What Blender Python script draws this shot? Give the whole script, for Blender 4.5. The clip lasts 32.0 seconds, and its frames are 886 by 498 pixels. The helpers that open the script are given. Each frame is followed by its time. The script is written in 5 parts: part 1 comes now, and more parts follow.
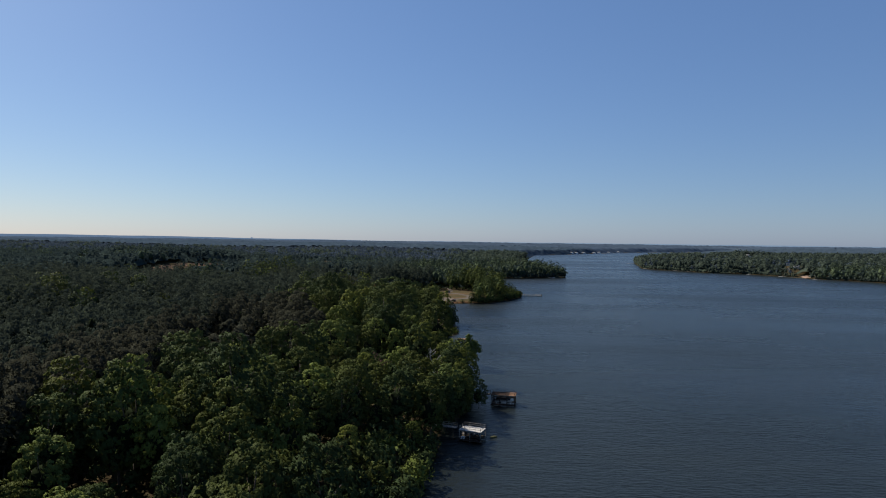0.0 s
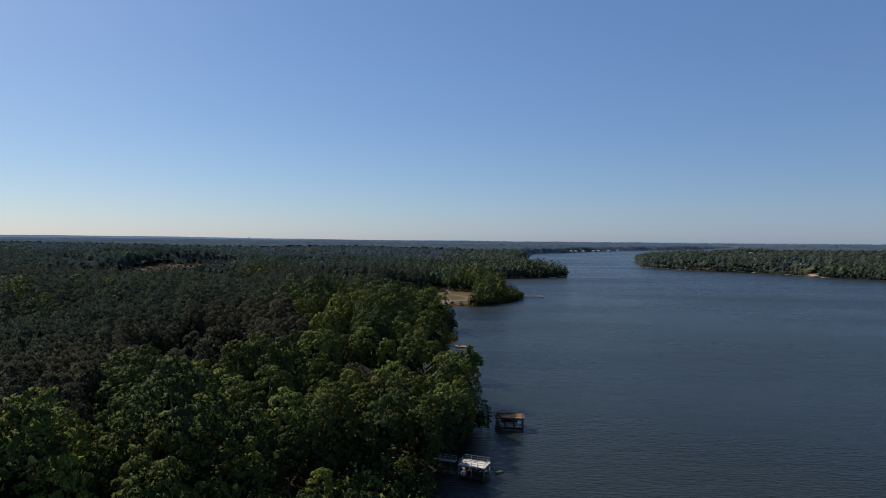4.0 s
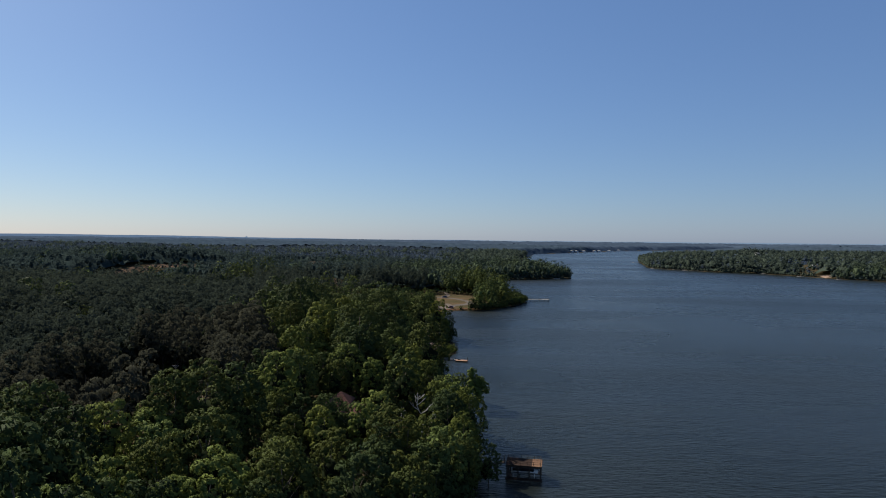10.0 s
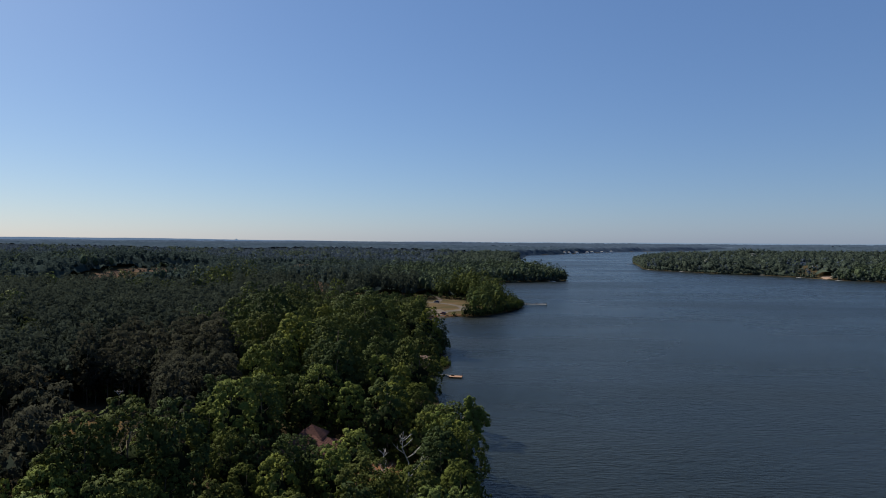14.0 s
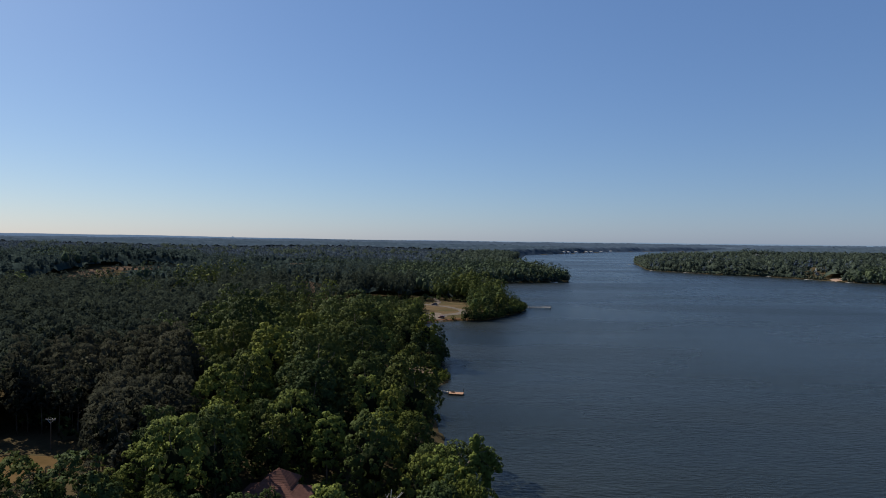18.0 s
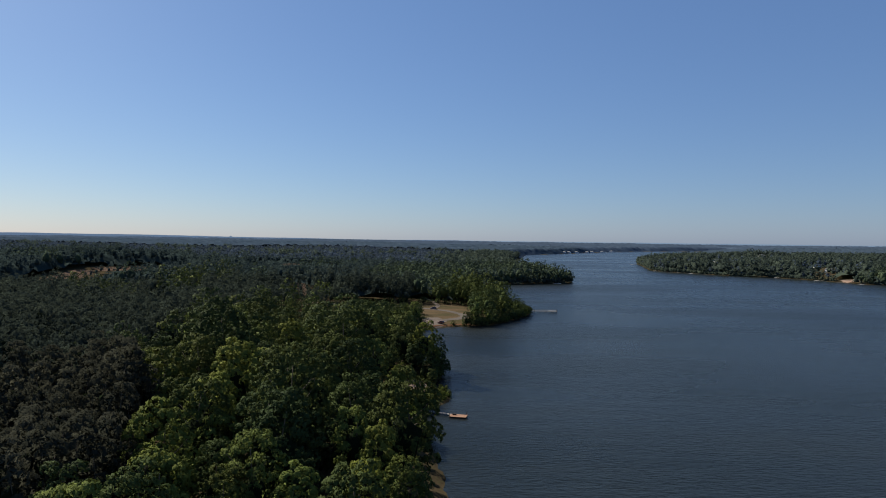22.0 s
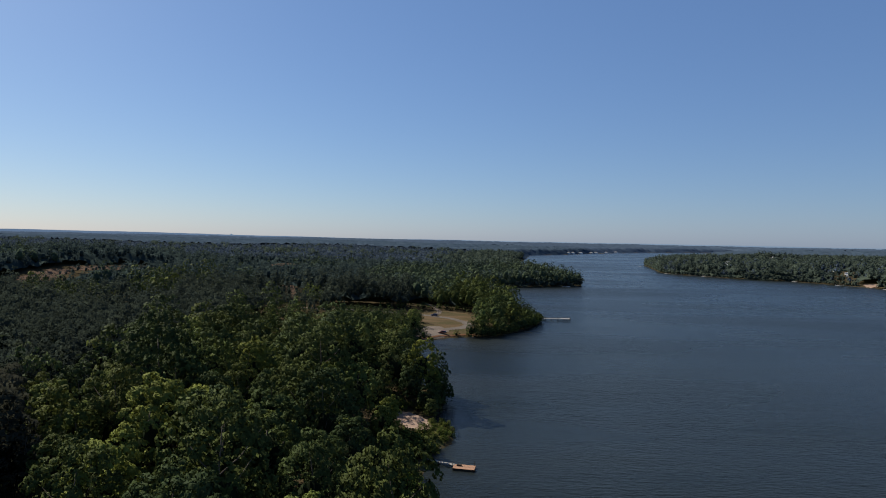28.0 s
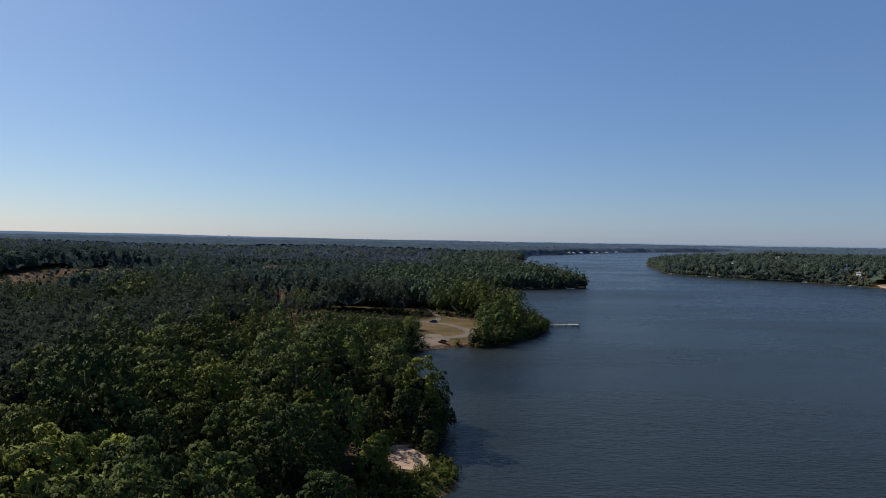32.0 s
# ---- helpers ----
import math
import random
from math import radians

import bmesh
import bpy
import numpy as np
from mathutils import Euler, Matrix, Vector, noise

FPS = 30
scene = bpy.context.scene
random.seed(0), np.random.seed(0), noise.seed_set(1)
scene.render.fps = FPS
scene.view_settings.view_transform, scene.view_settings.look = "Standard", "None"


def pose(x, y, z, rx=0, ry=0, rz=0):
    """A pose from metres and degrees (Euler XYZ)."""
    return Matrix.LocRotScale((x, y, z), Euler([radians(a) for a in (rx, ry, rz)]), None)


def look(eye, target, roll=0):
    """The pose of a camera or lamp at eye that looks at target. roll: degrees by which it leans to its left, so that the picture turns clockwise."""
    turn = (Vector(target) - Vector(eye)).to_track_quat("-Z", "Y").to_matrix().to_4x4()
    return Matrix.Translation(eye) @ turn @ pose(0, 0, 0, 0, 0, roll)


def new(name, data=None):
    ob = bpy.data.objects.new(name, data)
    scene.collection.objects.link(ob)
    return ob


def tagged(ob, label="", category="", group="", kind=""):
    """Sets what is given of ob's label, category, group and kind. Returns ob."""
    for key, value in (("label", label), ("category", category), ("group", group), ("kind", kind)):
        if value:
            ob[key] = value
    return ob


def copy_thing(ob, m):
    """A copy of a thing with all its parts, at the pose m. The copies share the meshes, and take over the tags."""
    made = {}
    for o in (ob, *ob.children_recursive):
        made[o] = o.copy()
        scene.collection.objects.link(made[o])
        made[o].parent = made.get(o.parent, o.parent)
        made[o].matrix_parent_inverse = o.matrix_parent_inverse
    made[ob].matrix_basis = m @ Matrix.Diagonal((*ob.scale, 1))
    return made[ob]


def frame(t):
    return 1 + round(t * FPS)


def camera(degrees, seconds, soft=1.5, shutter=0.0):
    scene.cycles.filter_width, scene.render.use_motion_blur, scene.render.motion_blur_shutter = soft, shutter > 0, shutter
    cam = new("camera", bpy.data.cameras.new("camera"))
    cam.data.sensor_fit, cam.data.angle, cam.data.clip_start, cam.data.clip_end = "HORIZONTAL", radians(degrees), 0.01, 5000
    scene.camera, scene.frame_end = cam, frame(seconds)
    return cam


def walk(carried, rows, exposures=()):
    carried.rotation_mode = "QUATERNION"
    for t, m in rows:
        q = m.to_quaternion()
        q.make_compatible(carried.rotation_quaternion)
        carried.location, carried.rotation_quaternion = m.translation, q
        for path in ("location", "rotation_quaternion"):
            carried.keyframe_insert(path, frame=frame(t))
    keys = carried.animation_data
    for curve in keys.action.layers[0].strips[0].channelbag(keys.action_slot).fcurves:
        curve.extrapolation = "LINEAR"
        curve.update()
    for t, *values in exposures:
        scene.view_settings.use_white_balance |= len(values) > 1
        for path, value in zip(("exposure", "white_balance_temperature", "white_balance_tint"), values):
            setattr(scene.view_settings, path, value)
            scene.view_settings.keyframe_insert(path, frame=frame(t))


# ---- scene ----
cam = camera(70, 32.0, soft=1.0)
EYE = 50.0
ROWS = [
    (0, 0.00, 0.00, 2.711, -0.741, 0.756), (1, -0.24, 6.52, 2.660, -0.790, 0.670), (2, -0.39, 12.97, 2.577, -0.841, 0.567),
    (3, -0.46, 19.29, 2.525, -0.830, 0.488), (3.5, -0.51, 22.39, 2.553, -0.822, 0.475), (4, -0.57, 25.45, 2.569, -0.828, 0.482),
    (5, -0.73, 31.43, 2.584, -0.865, 0.523), (5.5, -0.83, 34.38, 2.591, -0.891, 0.551), (6, -0.94, 37.31, 2.604, -0.916, 0.584),
    (7, -1.16, 43.15, 2.653, -0.937, 0.599), (8, -1.38, 49.01, 2.713, -0.898, 0.629), (9, -1.58, 55.02, 2.713, -0.887, 0.661),
    (9.5, -1.66, 58.14, 2.592, -0.867, 0.623), (10, -1.73, 61.33, 2.479, -0.872, 0.596), (11, -1.79, 67.99, 2.241, -0.841, 0.578),
    (12, -1.98, 74.90, 2.065, -0.794, 0.565), (13, -2.31, 81.84, 1.918, -0.767, 0.521), (14, -2.73, 88.69, 1.744, -0.710, 0.383),
    (14.5, -2.99, 92.10, 1.683, -0.704, 0.352), (15, -3.24, 95.51, 1.641, -0.716, 0.371), (16, -3.67, 102.31, 1.590, -0.761, 0.468),
    (16.5, -3.83, 105.71, 1.569, -0.778, 0.530), (17, -3.94, 109.10, 1.542, -0.782, 0.596), (18, -4.12, 115.84, 1.556, -0.817, 0.718),
    (19, -4.36, 122.53, 1.535, -0.838, 0.812), (20, -4.69, 129.21, 1.552, -0.867, 0.861), (21, -5.00, 135.88, 1.532, -0.866, 0.772),
    (22, -5.18, 142.62, 1.469, -0.841, 0.769), (23, -5.33, 149.41, 1.394, -0.817, 0.780), (24, -5.49, 156.16, 1.487, -0.829, 0.843),
    (25, -5.64, 162.85, 1.539, -0.868, 0.950), (25.5, -5.72, 166.20, 1.576, -0.883, 0.998), (26, -5.80, 169.55, 1.612, -0.883, 1.041),
    (27, -6.04, 176.28, 1.664, -0.866, 1.117), (27.5, -6.19, 179.66, 1.671, -0.866, 1.151), (28, -6.39, 183.05, 1.660, -0.882, 1.182),
    (29, -6.76, 189.91, 1.608, -0.888, 1.161), (30, -7.03, 196.88, 1.562, -0.858, 1.090), (31, -7.25, 203.86, 1.544, -0.855, 1.030),
    (32, -7.46, 210.82, 1.570, -0.839, 0.965),
]


def flown(x, y, yaw, pitch, roll):
    """The pose of a drone at (x, y): degrees to the left of +y, up and of lean."""
    a, b = radians(yaw), radians(pitch)
    ahead = Vector((-math.sin(a) * math.cos(b), math.cos(a) * math.cos(b), math.sin(b)))
    eye = Vector((x, y, EYE))
    return look(eye, eye + ahead * 100, roll)


walk(cam, [(t, flown(*row)) for t, *row in ROWS], exposures=[(0, 0.85), (32, 0.85)])

# ---- daylight ----
SUN_AZIMUTH, SUN_HEIGHT = -50.0, 37.0  # degrees, clockwise from +y, and above the horizon
sky_world = bpy.data.worlds.new("sky")
scene.world = sky_world
sky_world.use_nodes = True
wn = sky_world.node_tree.nodes
sky = wn.new("ShaderNodeTexSky")
sky.sky_type = "NISHITA"
sky.sun_disc = False
sky.sun_elevation, sky.sun_rotation = radians(SUN_HEIGHT), radians(SUN_AZIMUTH)
sky.altitude, sky.air_density, sky.dust_density, sky.ozone_density = 150, 1.0, 0.45, 4.0
wn["Background"].inputs["Strength"].default_value = 0.053
haze = wn.new("ShaderNodeVectorMath")  # summer haze evens out the sky and draws it towards blue
haze.operation = "MULTIPLY_ADD"
haze.inputs[1].default_value, haze.inputs[2].default_value = (0.545, 0.575, 0.580), (0.50, 1.00, 2.40)
sky_world.node_tree.links.new(sky.outputs["Color"], haze.inputs[0])
sky_world.node_tree.links.new(haze.outputs["Vector"], wn["Background"].inputs["Color"])

sun = new("sun", bpy.data.lights.new("sun", "SUN"))
sun.data.energy, sun.data.angle, sun.data.color = 5.0, radians(0.5), (1.0, 0.93, 0.82)
sa, sh = radians(SUN_AZIMUTH), radians(SUN_HEIGHT)
sun.matrix_world = look((0, 0, 300), (-300 * math.sin(sa) * math.cos(sh), -300 * math.cos(sa) * math.cos(sh), 300 - 300 * math.sin(sh)))


# ---- materials ----
def material(name, rough=0.8, metal=0.0, spec=0.3):
    m = bpy.data.materials.new(name)
    m.use_nodes = True
    b = m.node_tree.nodes["Principled BSDF"]
    b.inputs["Roughness"].default_value = rough
    b.inputs["Metallic"].default_value = metal
    b.inputs["Specular IOR Level"].default_value = spec
    return m, m.node_tree.nodes, m.node_tree.links, b


def ramp(nodes, links, source, stops):
    r = nodes.new("ShaderNodeValToRGB")
    while len(r.color_ramp.elements) < len(stops):
        r.color_ramp.elements.new(0.5)
    for e, (at, c) in zip(r.color_ramp.elements, stops):
        e.position, e.color = at, (*c, 1)
    links.new(source, r.inputs["Fac"])
    return r.outputs["Color"]


def noise_tex(nodes, links, scale, detail=4.0, coord="Object", rough=0.55, squash=None):
    tc = nodes.new("ShaderNodeTexCoord")
    n = nodes.new("ShaderNodeTexNoise")
    n.inputs["Scale"].default_value, n.inputs["Detail"].default_value, n.inputs["Roughness"].default_value = scale, detail, rough
    src = tc.outputs[coord]
    if squash:
        mp = nodes.new("ShaderNodeMapping")
        mp.inputs["Scale"].default_value = squash
        links.new(src, mp.inputs["Vector"])
        src = mp.outputs["Vector"]
    links.new(src, n.inputs["Vector"])
    return n.outputs["Fac"]


def mixed(nodes, links, a, b, fac, kind="MIX"):
    m = nodes.new("ShaderNodeMix")
    m.data_type, m.blend_type = "RGBA", kind
    for sock, v in (("A", a), ("B", b)):
        s = [i for i in m.inputs if i.name == sock and i.type == "RGBA"][0]
        if isinstance(v, tuple):
            s.default_value = (*v, 1)
        else:
            links.new(v, s)
    f = [i for i in m.inputs if i.name == "Factor" and i.type == "VALUE"][0]
    if isinstance(fac, float):
        f.default_value = fac
    else:
        links.new(fac, f)
    return [o for o in m.outputs if o.type == "RGBA"][0]


def bumped(nodes, links, bsdf, height, strength, distance):
    bp = nodes.new("ShaderNodeBump")
    bp.inputs["Strength"].default_value, bp.inputs["Distance"].default_value = strength, distance
    links.new(height, bp.inputs["Height"])
    links.new(bp.outputs["Normal"], bsdf.inputs["Normal"])


def plain(name, dark, light, scale=6.0, rough=0.8, metal=0.0, bump=0.0, spec=0.3):
    """A surface that varies between two colours at two scales."""
    m, n, l, b = material(name, rough, metal, spec)
    fine = noise_tex(n, l, scale, 5)
    wide = noise_tex(n, l, scale * 0.17, 3)
    c = ramp(n, l, fine, [(0.3, dark), (0.7, light)])
    c2 = ramp(n, l, wide, [(0.35, dark), (0.65, light)])
    l.new(mixed(n, l, c, c2, 0.5), b.inputs["Base Color"])
    if bump:
        bumped(n, l, b, fine, 0.6, bump)
    return m


def foliage(name, dark, light, cell=0.12, per_object=True, through_light=0.06, rough=0.7, gloss=0.0, hue=0.0):
    """Leaves: a tint for each tree, and a finer one from leaf to leaf; some light passes through."""
    m, n, l, b = material(name, rough, 0.0, gloss)
    if per_object:
        oi = n.new("ShaderNodeObjectInfo")
        tree = oi.outputs["Random"]
    else:
        tc = n.new("ShaderNodeTexCoord")
        vo = n.new("ShaderNodeTexVoronoi")
        vo.inputs["Scale"].default_value = cell
        l.new(tc.outputs["Object"], vo.inputs["Vector"])
        sep = n.new("ShaderNodeSeparateColor")
        l.new(vo.outputs["Color"], sep.inputs["Color"])
        tree = sep.outputs["Red"]
    geo = n.new("ShaderNodeNewGeometry")
    mean = tuple((a + c) / 2 for a, c in zip(dark, light))
    olive, lime = tuple(c * f for c, f in zip(mean, (1 + 0.16 * hue, 1 - 0.03 * hue, 1 - 0.28 * hue))), tuple(c * f for c, f in zip(light, (1 + 0.12 * hue, 1 + 0.05 * hue, 1 - 0.26 * hue)))
    c1 = ramp(n, l, tree, [(0.0, dark), (0.18, tuple(0.9 * c for c in mean)), (0.34, olive), (0.48, tuple(1.25 * c for c in dark)), (0.66, mean), (0.80, olive), (0.92, lime), (1.0, tuple(1.2 * c for c in light))])
    c2 = ramp(n, l, geo.outputs["Random Per Island"], [(0.0, tuple(0.8 * c for c in dark)), (0.6, mean), (1.0, light)])
    col = mixed(n, l, c1, c2, 0.22)
    l.new(col, b.inputs["Base Color"])
    if through_light:
        tr = n.new("ShaderNodeBsdfTranslucent")
        l.new(col, tr.inputs["Color"])
        mx = n.new("ShaderNodeMixShader")
        mx.inputs["Fac"].default_value = through_light
        l.new(b.outputs["BSDF"], mx.inputs[1])
        l.new(tr.outputs["BSDF"], mx.inputs[2])
        l.new(mx.outputs["Shader"], n["Material Output"].inputs["Surface"])
    return m


LEAF = foliage("broad_leaves", (0.020, 0.031, 0.014), (0.077, 0.100, 0.031), rough=0.6, gloss=0.006, hue=1.0, through_light=0.14)
LEAF_BRIGHT = foliage("yellow_green_leaves", (0.076, 0.098, 0.025), (0.118, 0.139, 0.037), rough=0.6, gloss=0.006, hue=1.0, through_light=0.14)
LEAF_WOODS = foliage("wood_leaves", (0.020, 0.031, 0.015), (0.075, 0.098, 0.031), per_object=False, rough=0.6, gloss=0.006, hue=1.0, through_light=0.14)
# distance haze put into the base colour: greyer, bluer leaves than near by
SIDE_LEAF = foliage("hazed_lakeside_leaves", (0.036, 0.050, 0.042), (0.062, 0.078, 0.058), cell=0.06, per_object=False, through_light=0.35, rough=0.8)
MID_LEAF = foliage("hazed_inland_leaves", (0.028, 0.041, 0.028), (0.065, 0.083, 0.046), cell=0.09, per_object=False, through_light=0.12)
NEEDLE = foliage("pine_needles", (0.028, 0.030, 0.022), (0.049, 0.050, 0.036), through_light=0.32)
NEEDLE_WOODS = foliage("wood_needles", (0.024, 0.032, 0.027), (0.043, 0.053, 0.039), per_object=False, through_light=0.32)
# from here on the haze tint in the base colour grows with distance
MID_NEEDLE = foliage("hazed_inland_needles", (0.025, 0.037, 0.037), (0.043, 0.059, 0.053), cell=0.09, per_object=False, through_light=0.3)
WIDE_NEEDLE = foliage("hazed_distant_needles", (0.042, 0.059, 0.084), (0.061, 0.080, 0.105), cell=0.06, per_object=False, through_light=0.3)
FAR_LEAF = foliage("hazed_far_leaves", (0.026, 0.041, 0.058), (0.043, 0.060, 0.080), cell=0.03, per_object=False, through_light=0.0, rough=0.8)
FARTHEST = foliage("hazed_farthest_woods", (0.034, 0.050, 0.074), (0.049, 0.068, 0.094), cell=0.012, per_object=False, through_light=0.0, rough=0.9)
SHRUB = foliage("shrub_leaves", (0.036, 0.052, 0.012), (0.079, 0.088, 0.021), per_object=False)
BARK = plain("bark", (0.06, 0.045, 0.032), (0.15, 0.12, 0.09), 9.0, 0.9, bump=0.03)
# near-black colour that stands in for the shade deep inside the crowns
HEART_SHADE = plain("painted_heart_shade", (0.008, 0.011, 0.006), (0.015, 0.020, 0.010), 5.0, 0.95, spec=0.0)
PALE_BARK = plain("bleached_wood", (0.30, 0.28, 0.25), (0.50, 0.47, 0.43), 9.0, 0.85, bump=0.02)

# ---- the lie of the land ----
WEST_SHORE = [(-75, -700), (-50, -200), (-24, 30), (-12.5, 105), (-10, 135), (-7.5, 165), (-1.5, 186), (-1, 205), (-5, 250), (-10, 285), (-14, 305),
    (-15, 321), (-11, 331), (-7, 342), (-9, 350), (-14, 358), (-11, 378), (-13, 391), (-24, 405), (-31, 432), (-36, 460), (-38, 476), (-30, 484), (-24, 492)]
POINT_SHORE = [(-14, 501), (-8, 506), (2, 508), (11, 512), (23, 528), (34, 550), (42, 571), (44, 583), (38, 600), (25, 635), (12, 690),
    (0, 745), (-8, 805), (2, 850), (31, 858), (79, 877), (114, 893), (132, 911), (136, 935), (126, 972), (100, 1040), (70, 1170), (95, 1420)]
NORTH_SHORE = [(155, 1820), (231, 2390), (376, 2610), (560, 2960), (724, 3230), (900, 3500), (1150, 3760), (1420, 4000), (1640, 4050), (1500, 3700), (1260, 3250)]
EAST_SHORE = [(980, 2700), (690, 2120), (510, 1810), (432, 1695), (414, 1645), (392, 1532), (364, 1400), (340, 1292), (344, 1238), (378, 1186), (411, 1134),
    (466, 1095), (496, 1030), (514, 966), (545, 930), (566, 886), (690, 800), (820, 520), (860, -700)]
LAKE = np.array(WEST_SHORE + POINT_SHORE + NORTH_SHORE + EAST_SHORE, float)


def shore_distance(x, y):
    """Metres to the shoreline, above 0 on land and below 0 in the lake."""
    x, y = np.asarray(x, float), np.asarray(y, float)
    best, inside = np.full(x.shape, 1e18), np.zeros(x.shape, bool)
    for (ax, ay), (bx, by) in zip(LAKE, np.roll(LAKE, -1, 0)):
        dx, dy = bx - ax, by - ay
        s = np.clip(((x - ax) * dx + (y - ay) * dy) / (dx * dx + dy * dy), 0, 1)
        best = np.minimum(best, (x - ax - s * dx) ** 2 + (y - ay - s * dy) ** 2)
        if dy:
            inside ^= ((ay > y) != (by > y)) & (x < ax + (y - ay) * dx / dy)
    return np.where(inside, -1, 1) * np.sqrt(best)


def waves(x, y, size, seed):
    """Smooth rolling values from -1 to 1 with swells about size metres long."""
    r = np.random.RandomState(seed)
    out = 0
    for k in range(7):
        a, p, q = r.uniform(0, 6.28), r.uniform(0, 6.28), r.uniform(0.6, 1.7) / size * 6.28
        out = out + np.sin((x * math.cos(a) + y * math.sin(a)) * q + p)
    return out / 4.0


MOUNDS = [(562, 1142, 44, 10), (668, 1570, 60, 12), (494, 1380, 42, 6), (-136, 648, 24, 8), (-410, 738, 92, 12), (-396, 872, 92, 11), (-214, 930, 36, 10), (-191, 530, 17, 5)]  # low rises: centre, reach, height


def ground_height(x, y):
    x, y = np.asarray(x, float), np.asarray(y, float)
    d = shore_distance(x, y) + waves(x, y, 14, 5) * np.clip((700 - np.abs(y)) / 300, 0, 1) * 1.1
    up = 1.0 * (1 - np.exp(-np.maximum(d, 0) / 2.2)) + 3.0 * (1 - np.exp(-np.maximum(d, 0) / 35)) + 9.0 * (1 - np.exp(-np.maximum(d, 0) / 450))
    up = up + (waves(x, y, 160, 2) * 1.2 + waves(x, y, 900, 3) * 3.5) * np.clip(d / 250, 0, 1)
    for cx, cy, size, high in MOUNDS:
        up = up + high * np.exp(-((x - cx) ** 2 + (y - cy) ** 2) / size ** 2)
    far = np.clip((np.hypot(x, y) - 1800) / 3000, 0, 1)
    up = up + far * 9.0 * np.clip(d / 300, 0, 1)
    return np.where(d > 0, up, np.maximum(d * 0.16, -3.5))


def at_ground(x, y):
    return float(ground_height(np.array([x]), np.array([y]))[0])


# open places in the woods: centre, half sizes, turn in degrees
OPEN = {"field": (-13.5, 537, 15.5, 52, 0), "road": (-52, 569, 32, 13, -3), "pole_strip": (-87, 239, 7, 7, 0), "pole_front": (-84, 226, 12, 8, 0), "pole_corridor": (-98, 242, 9, 6, 0), "yard": (-33, 222, 9, 8, 0), "drive": (-21, 216, 5, 7, 0), "sand": (-19.5, 350, 7, 10.5, 14), "spit": (-9.5, 342, 5.5, 10, 0), "spit_front": (-12.5, 313, 6.5, 27, 0), "roadside": (-46, 550, 18, 9, 0), "clay_a": (-20.6, 221, 3.5, 5, 0), "clay_b": (-12, 214, 3, 5, 0), "snag_gap": (-13, 200.5, 4, 3, 0), "dock_gap": (-5.5, 160, 4.5, 7.5, 0), "cove_gap": (-21, 410, 6.5, 24, 8), "bank_gap": (-8, 280, 5, 34, 0)}
# clearings inland and across the lake
OPEN.update({"east_gap": (533, 1088, 9, 58, -27), "east_house": (560, 1142, 14, 26, -26), "east_lawn": (468, 1322, 8, 60, -22), "east_plot": (650, 1520, 9, 60, -24), "cut_a": (-348, 668, 15, 60, 2), "cut_b": (-340, 785, 15, 58, -6), "cut_c": (-191, 526, 16, 10, 20), "cut_d": (-214, 926, 24, 22, 20), "track": (-136, 655, 4.5, 46, 22), "east_beach": (520, 1002, 18, 22, -25)})


# young or cut-over growth: centre, half sizes, share of a full tree's height
YOUNG = [(-12, 240, 11, 15, 0.66), (-62, 458, 46, 44, 0.74), (22, 545, 40, 62, 0.86), (-295, 572, 100, 66, 0.60), (-318, 660, 40, 90, 0.55), (-300, 770, 34, 60, 0.6), (-191, 505, 34, 34, 0.6), (-62, 518, 48, 36, 0.36), (-34, 209, 12, 8.5, 0.45), (-34, 198, 13, 7, 0.62), (-86, 209, 16, 20, 0.36), (-66, 202, 15, 11, 0.66), (-73, 215, 10, 8, 0.42), (-15, 196, 8, 7, 0.52), (-24, 330, 7, 14, 0.70), (-34, 362, 12, 10, 0.6), (-218, 890, 40, 60, 0.5), (-114, 572, 30, 40, 0.6)]


def growth(x, y):
    g = np.ones(np.shape(x))
    for cx, cy, a, b, share in YOUNG:
        g = np.where(((x - cx) / a) ** 2 + ((y - cy) / b) ** 2 < 1, np.minimum(g, share), g)
    return g


def is_open(x, y, grow=0.0):
    hit = np.zeros(np.shape(x), bool)
    for cx, cy, a, b, turn in OPEN.values():
        c, s = math.cos(radians(turn)), math.sin(radians(turn))
        u, v = (x - cx) * c + (y - cy) * s, -(x - cx) * s + (y - cy) * c
        hit |= (np.abs(u) / (a + grow)) ** 3 + (np.abs(v) / (b + grow)) ** 3 < 1
    return hit


def mesh_from(name, verts, faces, mats, smooth=False, normals=None, slots=None):
    """A mesh from arrays of vertices and of faces with one number of corners; normals, where given, round off its shading."""
    me = bpy.data.meshes.new(name)
    verts, faces = np.asarray(verts, np.float32), np.asarray(faces, np.int32)
    k = faces.shape[1]
    me.vertices.add(len(verts))
    me.vertices.foreach_set("co", verts.ravel())
    me.loops.add(faces.size)
    me.loops.foreach_set("vertex_index", faces.ravel())
    me.polygons.add(len(faces))
    me.polygons.foreach_set("loop_start", np.arange(len(faces), dtype=np.int32) * k)
    me.polygons.foreach_set("use_smooth", np.full(len(faces), smooth))
    me.update(calc_edges=True)
    if slots is not None:
        me.polygons.foreach_set("material_index", np.asarray(slots, np.int32))
    if normals is not None:
        bend = me.attributes.new("custom_normal", "FLOAT_VECTOR", "POINT")
        bend.data.foreach_set("vector", np.asarray(normals, np.float32).ravel())
    for m in mats if isinstance(mats, (list, tuple)) else [mats]:
        me.materials.append(m)
    return me


def spread(pieces):
    """Coordinates from runs of (start, end, step)."""
    out = []
    for a, b, step in pieces:
        out += list(np.arange(a, b, step))
    return np.array(out + [pieces[-1][1]], float)


